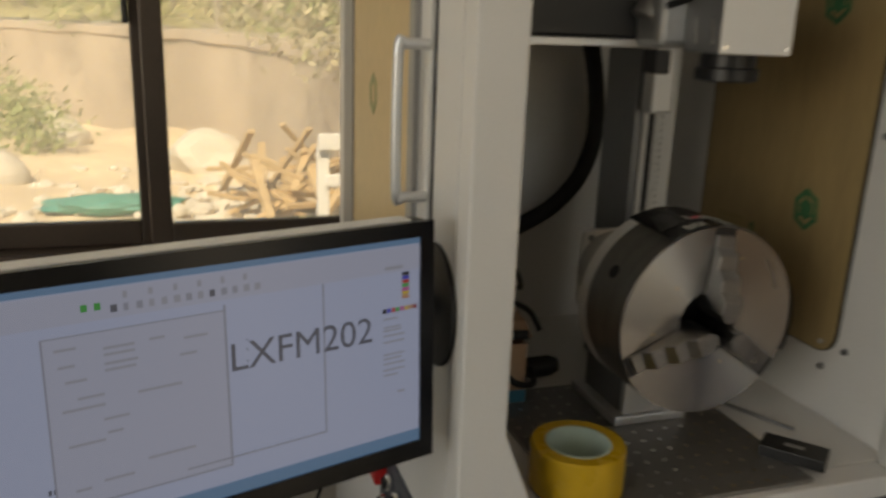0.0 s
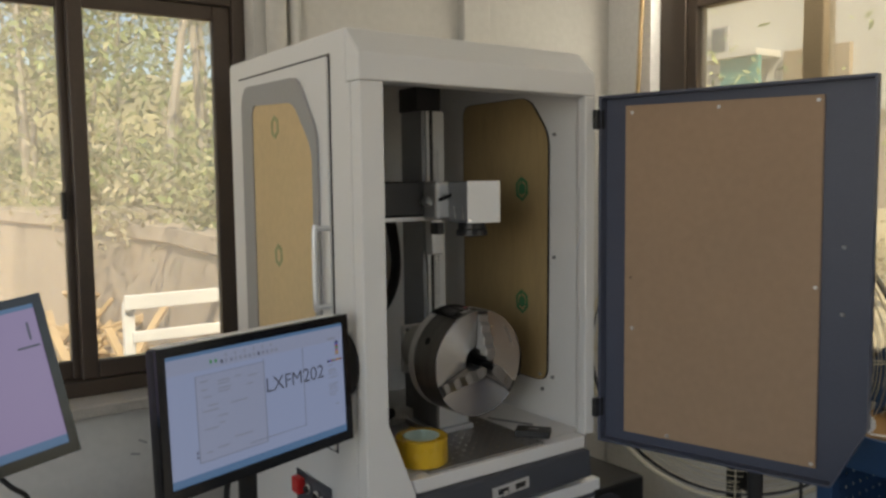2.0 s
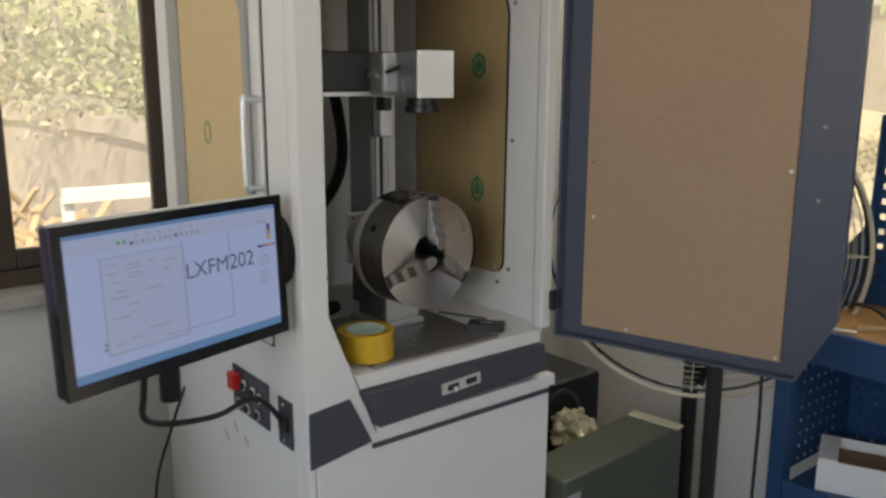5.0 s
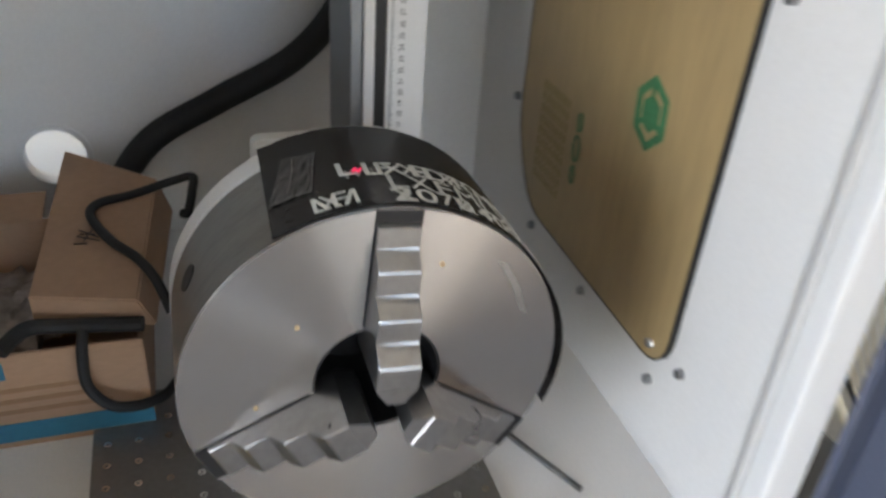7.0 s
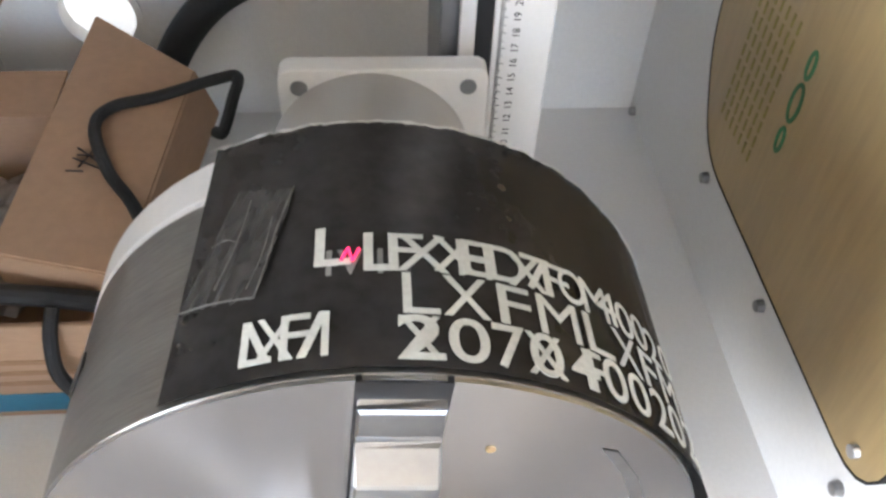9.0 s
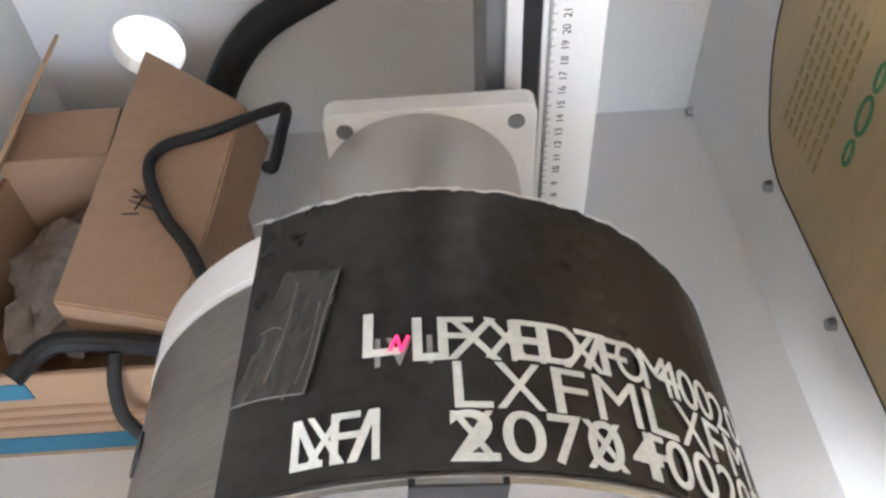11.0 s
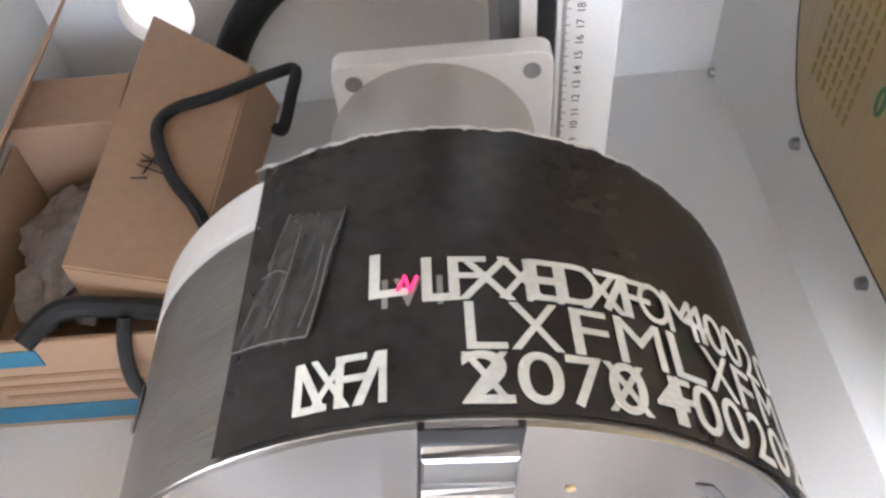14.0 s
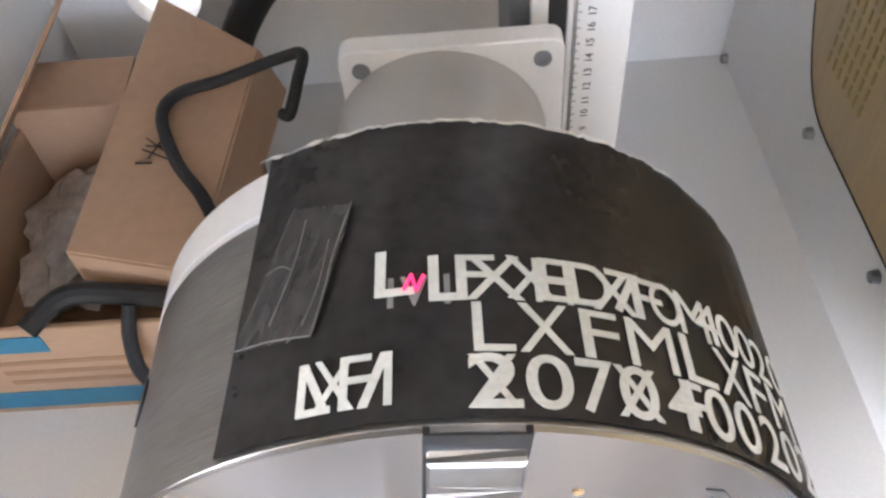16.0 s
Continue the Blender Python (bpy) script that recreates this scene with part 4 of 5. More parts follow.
for v in own.verts:
    k = 1 + 0.4 * noise.noise(v.co * 2.3) + 0.25 * abs(noise.noise(v.co * 5.5))
    v.co = Vector((0.032 + 0.040 * v.co.x * k, 0.395 + 0.062 * v.co.y * k, ZS + 0.056 + 0.020 * max(v.co.z, -0.9) * k))
solid("plastic_bag", own, CLEAR_BAG, (0.032, 0.395, ZS + 0.034), "crumpled clear grey plastic bag in the open carton", "bag")
part("flap", turned(box(0, 0.08, 0, 0.05, 0, 0.003), Matrix.Translation((c0 + 0.005, c3, ch + 0.012)) @ Matrix.Rotation(radians(4), 4, 'X')), CARD, carton, "raised carton flap")
own = bmesh.new()
q = [(-0.0255, 0.38, 0.974), (-0.0255, 0.53, 0.985), (0.016, 0.566, 1.034), (-0.004, 0.392, 1.006)]
a, b = [own.verts.new(p) for p in q], [own.verts.new((x - 0.003, y, z + 0.001)) for x, y, z in q]
own.faces.new(a), own.faces.new(b)
for i in range(4):
    own.faces.new((a[i], a[(i + 1) % 4], b[(i + 1) % 4], b[i]))
part("flap", own, CARD, carton, "raised carton flap")

small = thing("small_carton", (0.11, 0.43, ch), "small brown carton resting on the open carton", "carton")
top = [(0.077, 0.568), (0.066, 0.318), (0.148, 0.296), (0.166, 0.488)]
own = bmesh.new()
a = [own.verts.new((x, y, 1.015 if i in (0, 3) else 1.003)) for i, (x, y) in enumerate(top)]
b = [own.verts.new((x + (0.012 if i > 1 else 0), y, ch + 0.003)) for i, (x, y) in enumerate(top)]
own.faces.new(a), own.faces.new(b)
for i in range(4):
    own.faces.new((a[i], a[(i + 1) % 4], b[(i + 1) % 4], b[i]))
bmesh.ops.recalc_face_normals(own, faces=own.faces[:])
bmesh.ops.bevel(own, geom=own.edges[:], offset=0.0015, segments=2, affect='EDGES')
part("box", own, CARD, small)
bm = None
for (p, q) in (((0.098, 0.398), (0.117, 0.387)), ((0.099, 0.408), (0.116, 0.392)), ((0.111, 0.409), (0.104, 0.388)), ((0.100, 0.401), (0.113, 0.399)), ((0.096, 0.386), (0.107, 0.385))):
    zz = 1.003 + (p[1] - 0.3) * 0.048 + 0.0008
    bm = tube([(p[0], p[1], zz), (q[0], q[1], zz)], 0.0006, 5, bm, smooth=False)
part("pen_mark", bm, BLACK, small, "black pen strokes")

zc = 1.016
solid("braided_lead", tube([(0.187, 0.424, 1.008), (0.192, 0.421, 1.009), (0.195, 0.430, 1.013), (0.198, 0.445, 1.019), (0.200, 0.466, 1.024), (0.184, 0.466, 1.022), (0.145, 0.455, zc), (0.116, 0.443, zc), (0.109, 0.420, zc), (0.126, 0.378, zc - 0.002), (0.147, 0.347, zc - 0.003), (0.162, 0.318, zc - 0.008), (0.172, 0.300, 0.985)], 0.0042, 10), RUBBER, (0.13, 0.42, 1.0), "black braided lead looped over the carton", "cable", smooth=True)
solid("connector_lead", tube([(0.047, 0.276, 0.984), (0.064, 0.296, 0.988), (0.091, 0.300, 0.984), (0.150, 0.290, 0.984)], 0.0065, 10), RUBBER, (0.06, 0.28, 0.98), "black moulded connector lead on the carton", "cable", smooth=True)
solid("connector_lead", tube([(0.105, 0.290, 0.985), (0.103, 0.276, 0.970), (0.105, 0.266, 0.945), (0.125, 0.262, 0.925), (0.160, 0.285, 0.912), (0.182, 0.345, 0.905)], 0.0045, 10), RUBBER, (0.13, 0.27, 0.9), "thin black lead hanging in front of the carton", "cable", smooth=True)
solid("moulded_plug", turned(lathe([(0.004, -0.038), (0.012, -0.032), (0.016, -0.01), (0.016, 0.02), (0.010, 0.034), (0.004, 0.036)], (0, 0, 0), (0, 0, 1), 20), Matrix.Translation((0.205, 0.375, ZS + 0.016)) @ Matrix.Rotation(radians(78), 4, 'Y') @ Matrix.Rotation(radians(20), 4, 'X')), RUBBER, (0.2, 0.37, ZS), "black moulded cable plug lying on the shelf", "plug", smooth=True)

# ---- monitors ----


def monitor(at, yaw, roll, tilt, w, h, label, screen_mat):
    """A flat monitor; local x to its right, z up, y to its back, the origin at its lower right corner."""
    m = Matrix.Translation(at) @ Matrix.Rotation(radians(yaw), 4, 'Z') @ Matrix.Rotation(radians(tilt), 4, 'X') @ Matrix.Rotation(radians(roll), 4, 'Y')
    mon = thing("monitor", at, label, "monitor")
    part("housing", turned(box(-w, 0, 0.004, 0.030, 0, h, 0.006), m), BLACK, mon, smooth=True)
    part("back_bulge", turned(box(-w * 0.75, -w * 0.25, 0.030, 0.055, h * 0.2, h * 0.8, 0.012), m), BLACK, mon)
    b = 0.014
    bez = part("bezel", turned(ring([(-w, 0), (0, 0), (0, h), (-w, h)], [(-w + b, b + 0.004), (-b, b + 0.004), (-b, h - b), (-w + b, h - b)], 'xz', -0.002, 0.006), m), GLOSS_BLACK, mon, "glossy black bezel")
    scr = part("screen", turned(box(-w + b, -b, 0.001, 0.004, b + 0.004, h - b), m), screen_mat, mon, "lit screen")
    W, H = w - 2 * b, h - 2 * b - 0.004

    def ui(name, u0, u1, v0, v1, material, lift=0.0004, label=""):
        part(name, turned(box(-w + b + u0 * W, -w + b + u1 * W, 0.001 - lift, 0.001 - lift + 0.0003, h - b - v1 * H, h - b - v0 * H), m), material, scr, label)

    def words(text, u, v, size, material):
        mm = m @ Matrix.Translation((-w + b + u * W, 0.0002, h - b - v * H)) @ Matrix.Rotation(radians(90), 4, 'X')
        part("screen_text", letters(text, size, mm, None, 0.00005, 1.0, 0.0), material, scr)
    return mon, m, ui, words


def desktop(ui, words, fine, panel):
    ui("title_bar", 0, 1, 0.0, 0.03, UI_BLUE)
    ui("task_bar", 0, 1, 0.94, 1.0, UI_BLUE)
    ui("tool_bar", 0, 1, 0.035, 0.15, panel)
    ui("dialog", 0.14, 0.50, 0.19, 0.86, panel, 0.0005)
    for a in ((0.137, 0.141, 0.19, 0.86), (0.497, 0.502, 0.17, 0.86), (0.14, 0.50, 0.857, 0.864), (0.14, 0.50, 0.19, 0.195)):
        ui("dialog_edge", *a, UI_LINE, 0.0009)
    for a in ((0.732, 0.736, 0.15, 0.83), (0.40, 0.735, 0.825, 0.832)):
        ui("canvas_line", *a, UI_LINE, 0.0008)
    if not fine:
        ui("palette", 0.955, 0.965, 0.12, 0.24, UI_TEXT, 0.0008)
        ui("palette", 0.90, 0.99, 0.28, 0.295, UI_TEXT, 0.0008)
        return
    words("LXFM202", 0.503, 0.455, 0.034, UI_TEXT)
    rng = random.Random(2)
    for k in range(13):
        u = 0.27 + 0.025 * k
        ui("icon", u, u + 0.009 + 0.004 * rng.random(), 0.10, 0.128, rng.choice((UI_TEXT, UI_GREY, UI_LINE, UI_GREY)), 0.0007)
        if k % 2:
            ui("icon", u, u + 0.008, 0.055, 0.08, UI_GREY, 0.0007)
    for u in (0.215, 0.24):
        ui("icon", u, u + 0.012, 0.085, 0.112, UI_CHIPS[3], 0.0007)
    for u, v, L in ((0.16, 0.235, 0.04), (0.25, 0.255, 0.06), (0.25, 0.28, 0.06), (0.25, 0.315, 0.065), (0.25, 0.34, 0.06), (0.34, 0.25, 0.03), (0.41, 0.27, 0.05), (0.40, 0.335, 0.035), (0.165, 0.30, 0.03), (0.175, 0.36, 0.04), (0.195, 0.43, 0.05),
                    (0.165, 0.47, 0.08), (0.31, 0.45, 0.09), (0.24, 0.53, 0.05), (0.245, 0.585, 0.03), (0.17, 0.61, 0.07), (0.32, 0.73, 0.10), (0.175, 0.79, 0.03), (0.23, 0.775, 0.06)):
        ui("text_bar", u, u + L, v, v + 0.010, UI_GREY, 0.0009)
    for v in (0.36, 0.40, 0.415, 0.44, 0.47, 0.53, 0.55, 0.575, 0.605, 0.63):
        ui("text_bar", 0.895, 0.935 + 0.01 * (int(v * 1000) % 3), v, v + 0.008, UI_GREY, 0.0007)
    ui("text_bar", 0.90, 0.95, 0.12, 0.135, UI_GREY, 0.0007)
    ui("text_bar", 0.935, 0.955, 0.72, 0.73, UI_GREY, 0.0007)
    for k, c in enumerate(UI_CHIPS):
        ui("colour_chip", 0.893 + 0.0125 * k, 0.903 + 0.0125 * k, 0.315, 0.335, c, 0.0007)
    for k in range(7):
        ui("colour_chip", 0.948, 0.968, 0.155 + 0.018 * k, 0.171 + 0.018 * k, UI_CHIPS[k], 0.0007)
    for u, v in ((0.125, 0.765), (0.135, 0.765), (0.125, 0.80), (0.135, 0.80)):
        ui("tool_mark", u, u + 0.006, v, v + 0.02, UI_TEXT, 0.0007)
    for u, v in ((0.545, 0.33), (0.545, 0.37), (0.545, 0.42)):
        ui("handle_mark", u, u + 0.003, v, v + 0.006, UI_TEXT, 0.0007)


mon1, m1, ui1, words1 = monitor((-0.078, 0.004, 0.990), 17.0, 0.0, -2.5, 0.398, 0.233, "black-framed flat monitor showing marking software", SCREEN)
desktop(ui1, words1, True, SCREEN_PANEL)
part("film_strip", turned(box(-0.39, -0.02, 0.006, 0.026, 0.233, 0.2345), m1), PAPER, mon1, "peeling clear protective film")
mon2, m2, ui2, words2 = monitor((-0.532, 0.085, 1.040), 4.0, -9.0, -9.0, 0.40, 0.262, "black-framed monitor with a mauve lit screen", SCREEN_PINK)
desktop(ui2, words2, False, SCREEN_PINK)

arm = part("arm", tube([(XL - 0.006, 0.092, 1.115), (-0.17, 0.085, 1.115), (-0.278, 0.008, 1.115)], 0.012, 12), BLACK, mon1, "black swivel arm to the cabinet side", True)
part("wall_disc", cyl((XL, 0.085, 1.115), (XL - 0.006, 0.085, 1.115), 0.065, n=48, bevel=0.002), RUBBER, arm, "round black mounting plate", True)
part("post", cyl((-0.285, 0.005, 0.915), (-0.285, 0.005, 1.14), 0.016, n=24, bevel=0.002), BLACK, arm, "black post below the monitor", True)
solid("monitor_cable", tube([(-0.34, -0.055, 1.0), (-0.343, -0.05, 0.955), (-0.335, -0.02, 0.905), (-0.28, 0.03, 0.865), (-0.19, 0.06, 0.845), (-0.11, 0.075, 0.852), (XL - 0.006, 0.078, 0.79)], 0.005, 10), RUBBER, (-0.3, 0, 0.9), "black monitor cable drooping to the cabinet socket", "cable", smooth=True)
solid("floor_cable", tube([(-0.05, 0.60, 0.70), (-0.08, 0.62, 0.60), (-0.12, 0.64, 0.45), (-0.12, 0.66, 0.25), (-0.06, 0.66, 0.006)], 0.0035, 10), RUBBER, (-0.1, 0.6, 0.4), "black cable hanging behind the cabinet", "cable", smooth=True)

# ---- beside the monitors ----
desk = thing("side_table", (-0.85, 0.25, 0), "grey metal side cabinet holding loose papers", "side table")
part("top", box(-1.15, -0.64, 0.06, 0.56, 0.74, 0.775, 0.012), GREY_FRAME, desk)
part("body", box(-1.13, -0.66, 0.08, 0.54, 0.0, 0.74, 0.006), GREY_FRAME, desk)
mst = part("stand_foot", box(-0.86, -0.66, 0.10, 0.26, 0.776, 0.785, 0.003), BLACK, mon2)
part("stand_neck", box(-0.77, -0.71, 0.125, 0.15, 0.785, 1.12, 0.004), BLACK, mon2)
own = bmesh.new()
pg = [(-0.497, 0.454, 0.800), (-0.636, 0.125, 0.778), (-0.80, 0.35, 0.777), (-0.66, 0.54, 0.779)]
a = [own.verts.new(p) for p in pg]
b = [own.verts.new((x, y, z + 0.0012)) for x, y, z in pg]
own.faces.new(a), own.faces.new(b)
for i in range(4):
    own.faces.new((a[i], a[(i + 1) % 4], b[(i + 1) % 4], b[i]))
solid("paper_sheet", own, PAPER, (-0.65, 0.35, 0.778), "white sheet of paper hanging over the table edge", "paper")
solid("monitor_cable", tube([(-0.66, 0.10, 1.03), (-0.635, 0.09, 1.00), (-0.612, 0.095, 0.975), (-0.612, 0.11, 0.93), (-0.615, 0.13, 0.79)], 0.004, 10), RUBBER, (-0.6, 0.1, 0.8), "black cable hanging from the tilted monitor", "cable", smooth=True)
for x, z, r in ((-0.24, 0.80, 0.5), (-0.20, 0.79, -0.4), (-0.17, 0.77, 1.0), (-0.26, 0.77, 0.2)):
    part("scuff", turned(box(-0.012, 0.012, -0.0006, 0, -0.003, 0.003), Matrix.Translation((x, BW, z)) @ Matrix.Rotation(r, 4, 'Y')), GREY_FRAME, wall_back)

# ---- behind the open door ----
green = thing("olive_machine_case", (0.86, 0.15, 0), "olive green metal machine case with a painted sunlit edge", "machine case")
part("case", prism([(0.60, -0.02), (1.08, 0.0), (1.055, 0.15), (0.60, 0.11)], 'xy', 0.0, 0.50, 0.006), GREEN_METAL, green)
# sunlight along the right edge, put in as a pale strip
part("sunlit_edge", turned(box(-0.022, 0.012, -0.078, 0.072, 0.0, 0.006, 0.001), Matrix.Translation((1.058, 0.075, 0.4985)) @ Matrix.Rotation(radians(9), 4, 'Z')), CREAM, green, "pale yellow strip for sunlight on the case edge")
part("label_plate", box(0.612, 0.655, -0.0215, -0.0195, 0.38, 0.46), ALU, green)
amp = thing("black_speaker_case", (0.87, 0.42, 0), "black boxy case with a round grille", "case")
part("body", box(0.70, 1.03, 0.25, 0.62, 0.0, 0.60, 0.012), BLACK, amp)
part("grille", lathe([(0.07, 0), (0.082, 0), (0.082, 0.006), (0.07, 0.006)], (0.86, 0.249, 0.50), (0, -1, 0), 32, closed=True), CHARCOAL, amp, smooth=True)
own = bmesh.new()
bmesh.ops.create_icosphere(own, subdivisions=4, radius=1)
for v in own.verts:
    k = 1 + 0.5 * noise.noise(v.co * 2.6) + 0.35 * abs(noise.noise(v.co * 6.5))
    v.co = Vector((0.87 + 0.055 * v.co.x * k, 0.20 + 0.05 * v.co.y * k, 0.470 + 0.055 * v.co.z * k))
solid("crumpled_foil_bag", own, FOIL, (0.87, 0.20, 0.42), "crumpled cream plastic bag on the crate", "bag")
solid("low_crate", box(0.585, 0.94, 0.155, 0.235, 0.0, 0.42, 0.006), BLACK, (0.7, 0.18, 0), "dark low crate beside the case", "crate")
stand = thing("floor_stand", (0.80, -0.26, 0), "black metal floor stand pole", "stand")
part("pole", cyl((0.80, -0.26, 0.012), (0.80, -0.26, 1.25), 0.017, n=20), BLACK, stand, smooth=True)
part("foot", cyl((0.80, -0.26, 0.0), (0.80, -0.26, 0.014), 0.14, n=40, bevel=0.004), BLACK, stand, smooth=True)
solid("hanging_cable", tube([(0.86, -0.33, 0.90), (0.862, -0.335, 0.70), (0.85, -0.34, 0.45), (0.85, -0.345, 0.01)], 0.004, 8), RUBBER, (0.86, -0.33, 0.5), "thin black cable hanging down to the floor", "cable", smooth=True)

# floor fan
fan = thing("floor_fan", (1.15, 0.0, 0), "large cream wire-guard floor fan at rest", "fan")
FC, FA = Vector((1.10, -0.005, 0.985)), Vector((0.80, 0.58, 0.0)).normalized()
FR = 0.40
ft = Matrix.Translation(FC) @ axis_frame(-FA).to_4x4()


def circle(r, z, n=56):
    return [ft @ Vector((r * math.cos(2 * math.pi * k / n), r * math.sin(2 * math.pi * k / n), z)) for k in range(n + 1)]


part("rim", tube(circle(FR, 0.0), 0.006, 8, smooth=False), CREAM, fan, smooth=True)
part("rim", tube(circle(FR, -0.05), 0.005, 8, smooth=False), BLACK, fan, smooth=True)
for side in (1, -1):
    for k in range(1, 23):
        r = FR * k / 23
        z = side * 0.085 * (1 - (r / FR) ** 2) - 0.02
        part("guard_ring", tube(circle(r, z, 40), 0.0011, 5, smooth=False), CREAM, fan, smooth=True)
    for k in range(8):
        a = 2 * math.pi * k / 8
        pts = [ft @ Vector((FR * t * math.cos(a), FR * t * math.sin(a), side * 0.085 * (1 - t * t) - 0.02)) for t in (0.1, 0.4, 0.7, 1.0)]
        part("guard_spoke", tube(pts, 0.0018, 5), CREAM, fan, smooth=True)
hubp = part("motor", cyl(ft @ Vector((0, 0, -0.16)), ft @ Vector((0, 0, 0.02)), 0.07, n=28, bevel=0.01), BLACK, fan, smooth=True)
for k in range(3):
    turn = radians(32 + 120 * k)
    way = ft.to_3x3().inverted() @ (Vector((0.587, -0.81, 0)) * math.cos(turn) + Vector((0, 0, 1)) * math.sin(turn))
    a = math.atan2(way.y, way.x)
    own = bmesh.new()
    g = []
    for i in range(8):
        t = i / 7
        r = 0.05 + 0.315 * t
        wd = 0.030 + 0.055 * math.sin(math.pi * min(t * 0.9 + 0.1, 1))
        g.append([own.verts.new(ft @ (Matrix.Rotation(a, 4, 'Z') @ Vector((r, s * wd * 0.5, s * 0.02)))) for s in (-1, 0, 1)])
    for r0, r1 in zip(g, g[1:]):
        for j in range(2):
            own.faces.new((r0[j], r0[j + 1], r1[j + 1], r1[j]))
    bmesh.ops.solidify(own, geom=own.faces[:], thickness=0.003)
    part("blade", own, BLACK, fan, "dark fan blade", True)
part("pedestal", cyl(FC + FA * 0.12 - Vector((0, 0, 1.02)), FC + FA * 0.12, 0.022, n=20), BLACK, fan, smooth=True)
part("foot", cyl((FC + FA * 0.12) * Vector((1, 1, 0)), (FC + FA * 0.12) * Vector((1, 1, 0)) + Vector((0, 0, 0.03)), 0.22, n=40, bevel=0.008), BLACK, fan, smooth=True)

# blue workbench along the window wall
bench = thing("blue_workbench", (1.30, -0.75, 0), "dark blue perforated steel workbench with a stained top", "workbench")
BX0, BX1, BY0, BY1, BZ = 1.10, 1.49, -1.45, -0.235, 0.85
part("worktop", box(BX0 + 0.01, BX1, BY0, BY1, BZ - 0.03, BZ - 0.006, 0.003), OCHRE, bench, "stained wooden worktop")
part("front_rail", box(BX0 - 0.004, BX0 + 0.01, BY0, BY1, BZ - 0.085, BZ, 0.003), BLUE_STEEL, bench)
part("leg", box(BX0, BX0 + 0.04, BY1 - 0.04, BY1, 0.0, BZ - 0.085, 0.003), BLUE_STEEL, bench)
part("leg", box(BX0, BX0 + 0.04, BY0, BY0 + 0.04, 0.0, BZ - 0.085, 0.003), BLUE_STEEL, bench)
part("leg", box(BX1 - 0.04, BX1, BY1 - 0.04, BY1, 0.0, BZ - 0.03, 0.003), BLUE_STEEL, bench)
part("leg", box(BX1 - 0.04, BX1, BY0, BY0 + 0.04, 0.0, BZ - 0.03, 0.003), BLUE_STEEL, bench)
part("lower_shelf", box(BX0 + 0.005, BX1 - 0.005, BY0, BY1 - 0.04, 0.42, 0.44, 0.003), BLUE_STEEL, bench)
part("shelf_rail", box(BX0 - 0.002, BX0 + 0.008, BY0, BY1 - 0.041, 0.36, 0.455, 0.003), BLUE_STEEL, bench)


def perforated(name, u0, u1, v0, v1, pitch, hole, place, parent, material, skip=None):
    """A sheet of square holes in a grid; place maps (u, v, depth) into the room."""
    own = bmesh.new()
    nu, nv = int((u1 - u0) / pitch), int((v1 - v0) / pitch)
    pu, pv, k = (u1 - u0) / nu, (v1 - v0) / nv, hole / 2
    for i in range(nu):
        for j in range(nv):
            cu, cv = u0 + (i + 0.5) * pu, v0 + (j + 0.5) * pv
            o = [(cu - pu / 2, cv - pv / 2), (cu + pu / 2, cv - pv / 2), (cu + pu / 2, cv + pv / 2), (cu - pu / 2, cv + pv / 2)]
            c = [(cu - k, cv - k), (cu + k, cv - k), (cu + k, cv + k), (cu - k, cv + k)]
            if skip and skip(cu, cv):
                own.faces.new([own.verts.new(place(*p, 0)) for p in o])
                continue
            a, b = [own.verts.new(place(*p, 0)) for p in o], [own.verts.new(place(*p, 0)) for p in c]
            d = [own.verts.new(place(*p, 1)) for p in c]
            for q in range(4):
                own.faces.new((a[q], a[(q + 1) % 4], b[(q + 1) % 4], b[q]))
                own.faces.new((b[q], b[(q + 1) % 4], d[(q + 1) % 4], d[q]))
    bmesh.ops.remove_doubles(own, verts=own.verts[:], dist=1e-5)
    return part(name, own, material, parent)


perforated("back_pegboard", -1.45, -0.275, 0.90, 1.325, 0.0375, 0.015, lambda u, v, d: (1.452 + 0.002 * d, u, v), bench, BLUE_STEEL)
part("pegboard_edge", box(1.448, 1.475, -1.45, -0.275, 1.325, 1.338, 0.002), BLUE_STEEL, bench)
part("pegboard_side", prism([(1.452, 0.85), (1.452, 1.33), (1.44, 1.33), (1.43, 1.10), (1.30, 0.85)], 'xz', -0.275, -0.270), BLUE_STEEL, bench)
part("gusset", prism([(-0.2695, 0.902), (-0.2695, 1.065), (-0.152, 0.902)], 'yz', 1.446, 1.452), BLUE_STEEL, bench)
part("apron", box(1.44, 1.452, -1.45, -0.15, 0.845, 0.90, 0.002), BLUE_STEEL, bench)
perforated("side_panel", 1.14, 1.45, 0.46, 0.80, 0.034, 0.009, lambda u, v, d: (u, -0.262 - 0.002 * d, v), bench, BLUE_STEEL)
perforated("rear_panel", -0.50, -0.275, 0.46, 0.80, 0.034, 0.009, lambda u, v, d: (1.445 + 0.002 * d, u, v), bench, BLUE_STEEL)
part("white_board", box(1.43, 1.444, -1.44, -0.50, 0.47, 0.80, 0.002), PAPER, bench, "white back board")

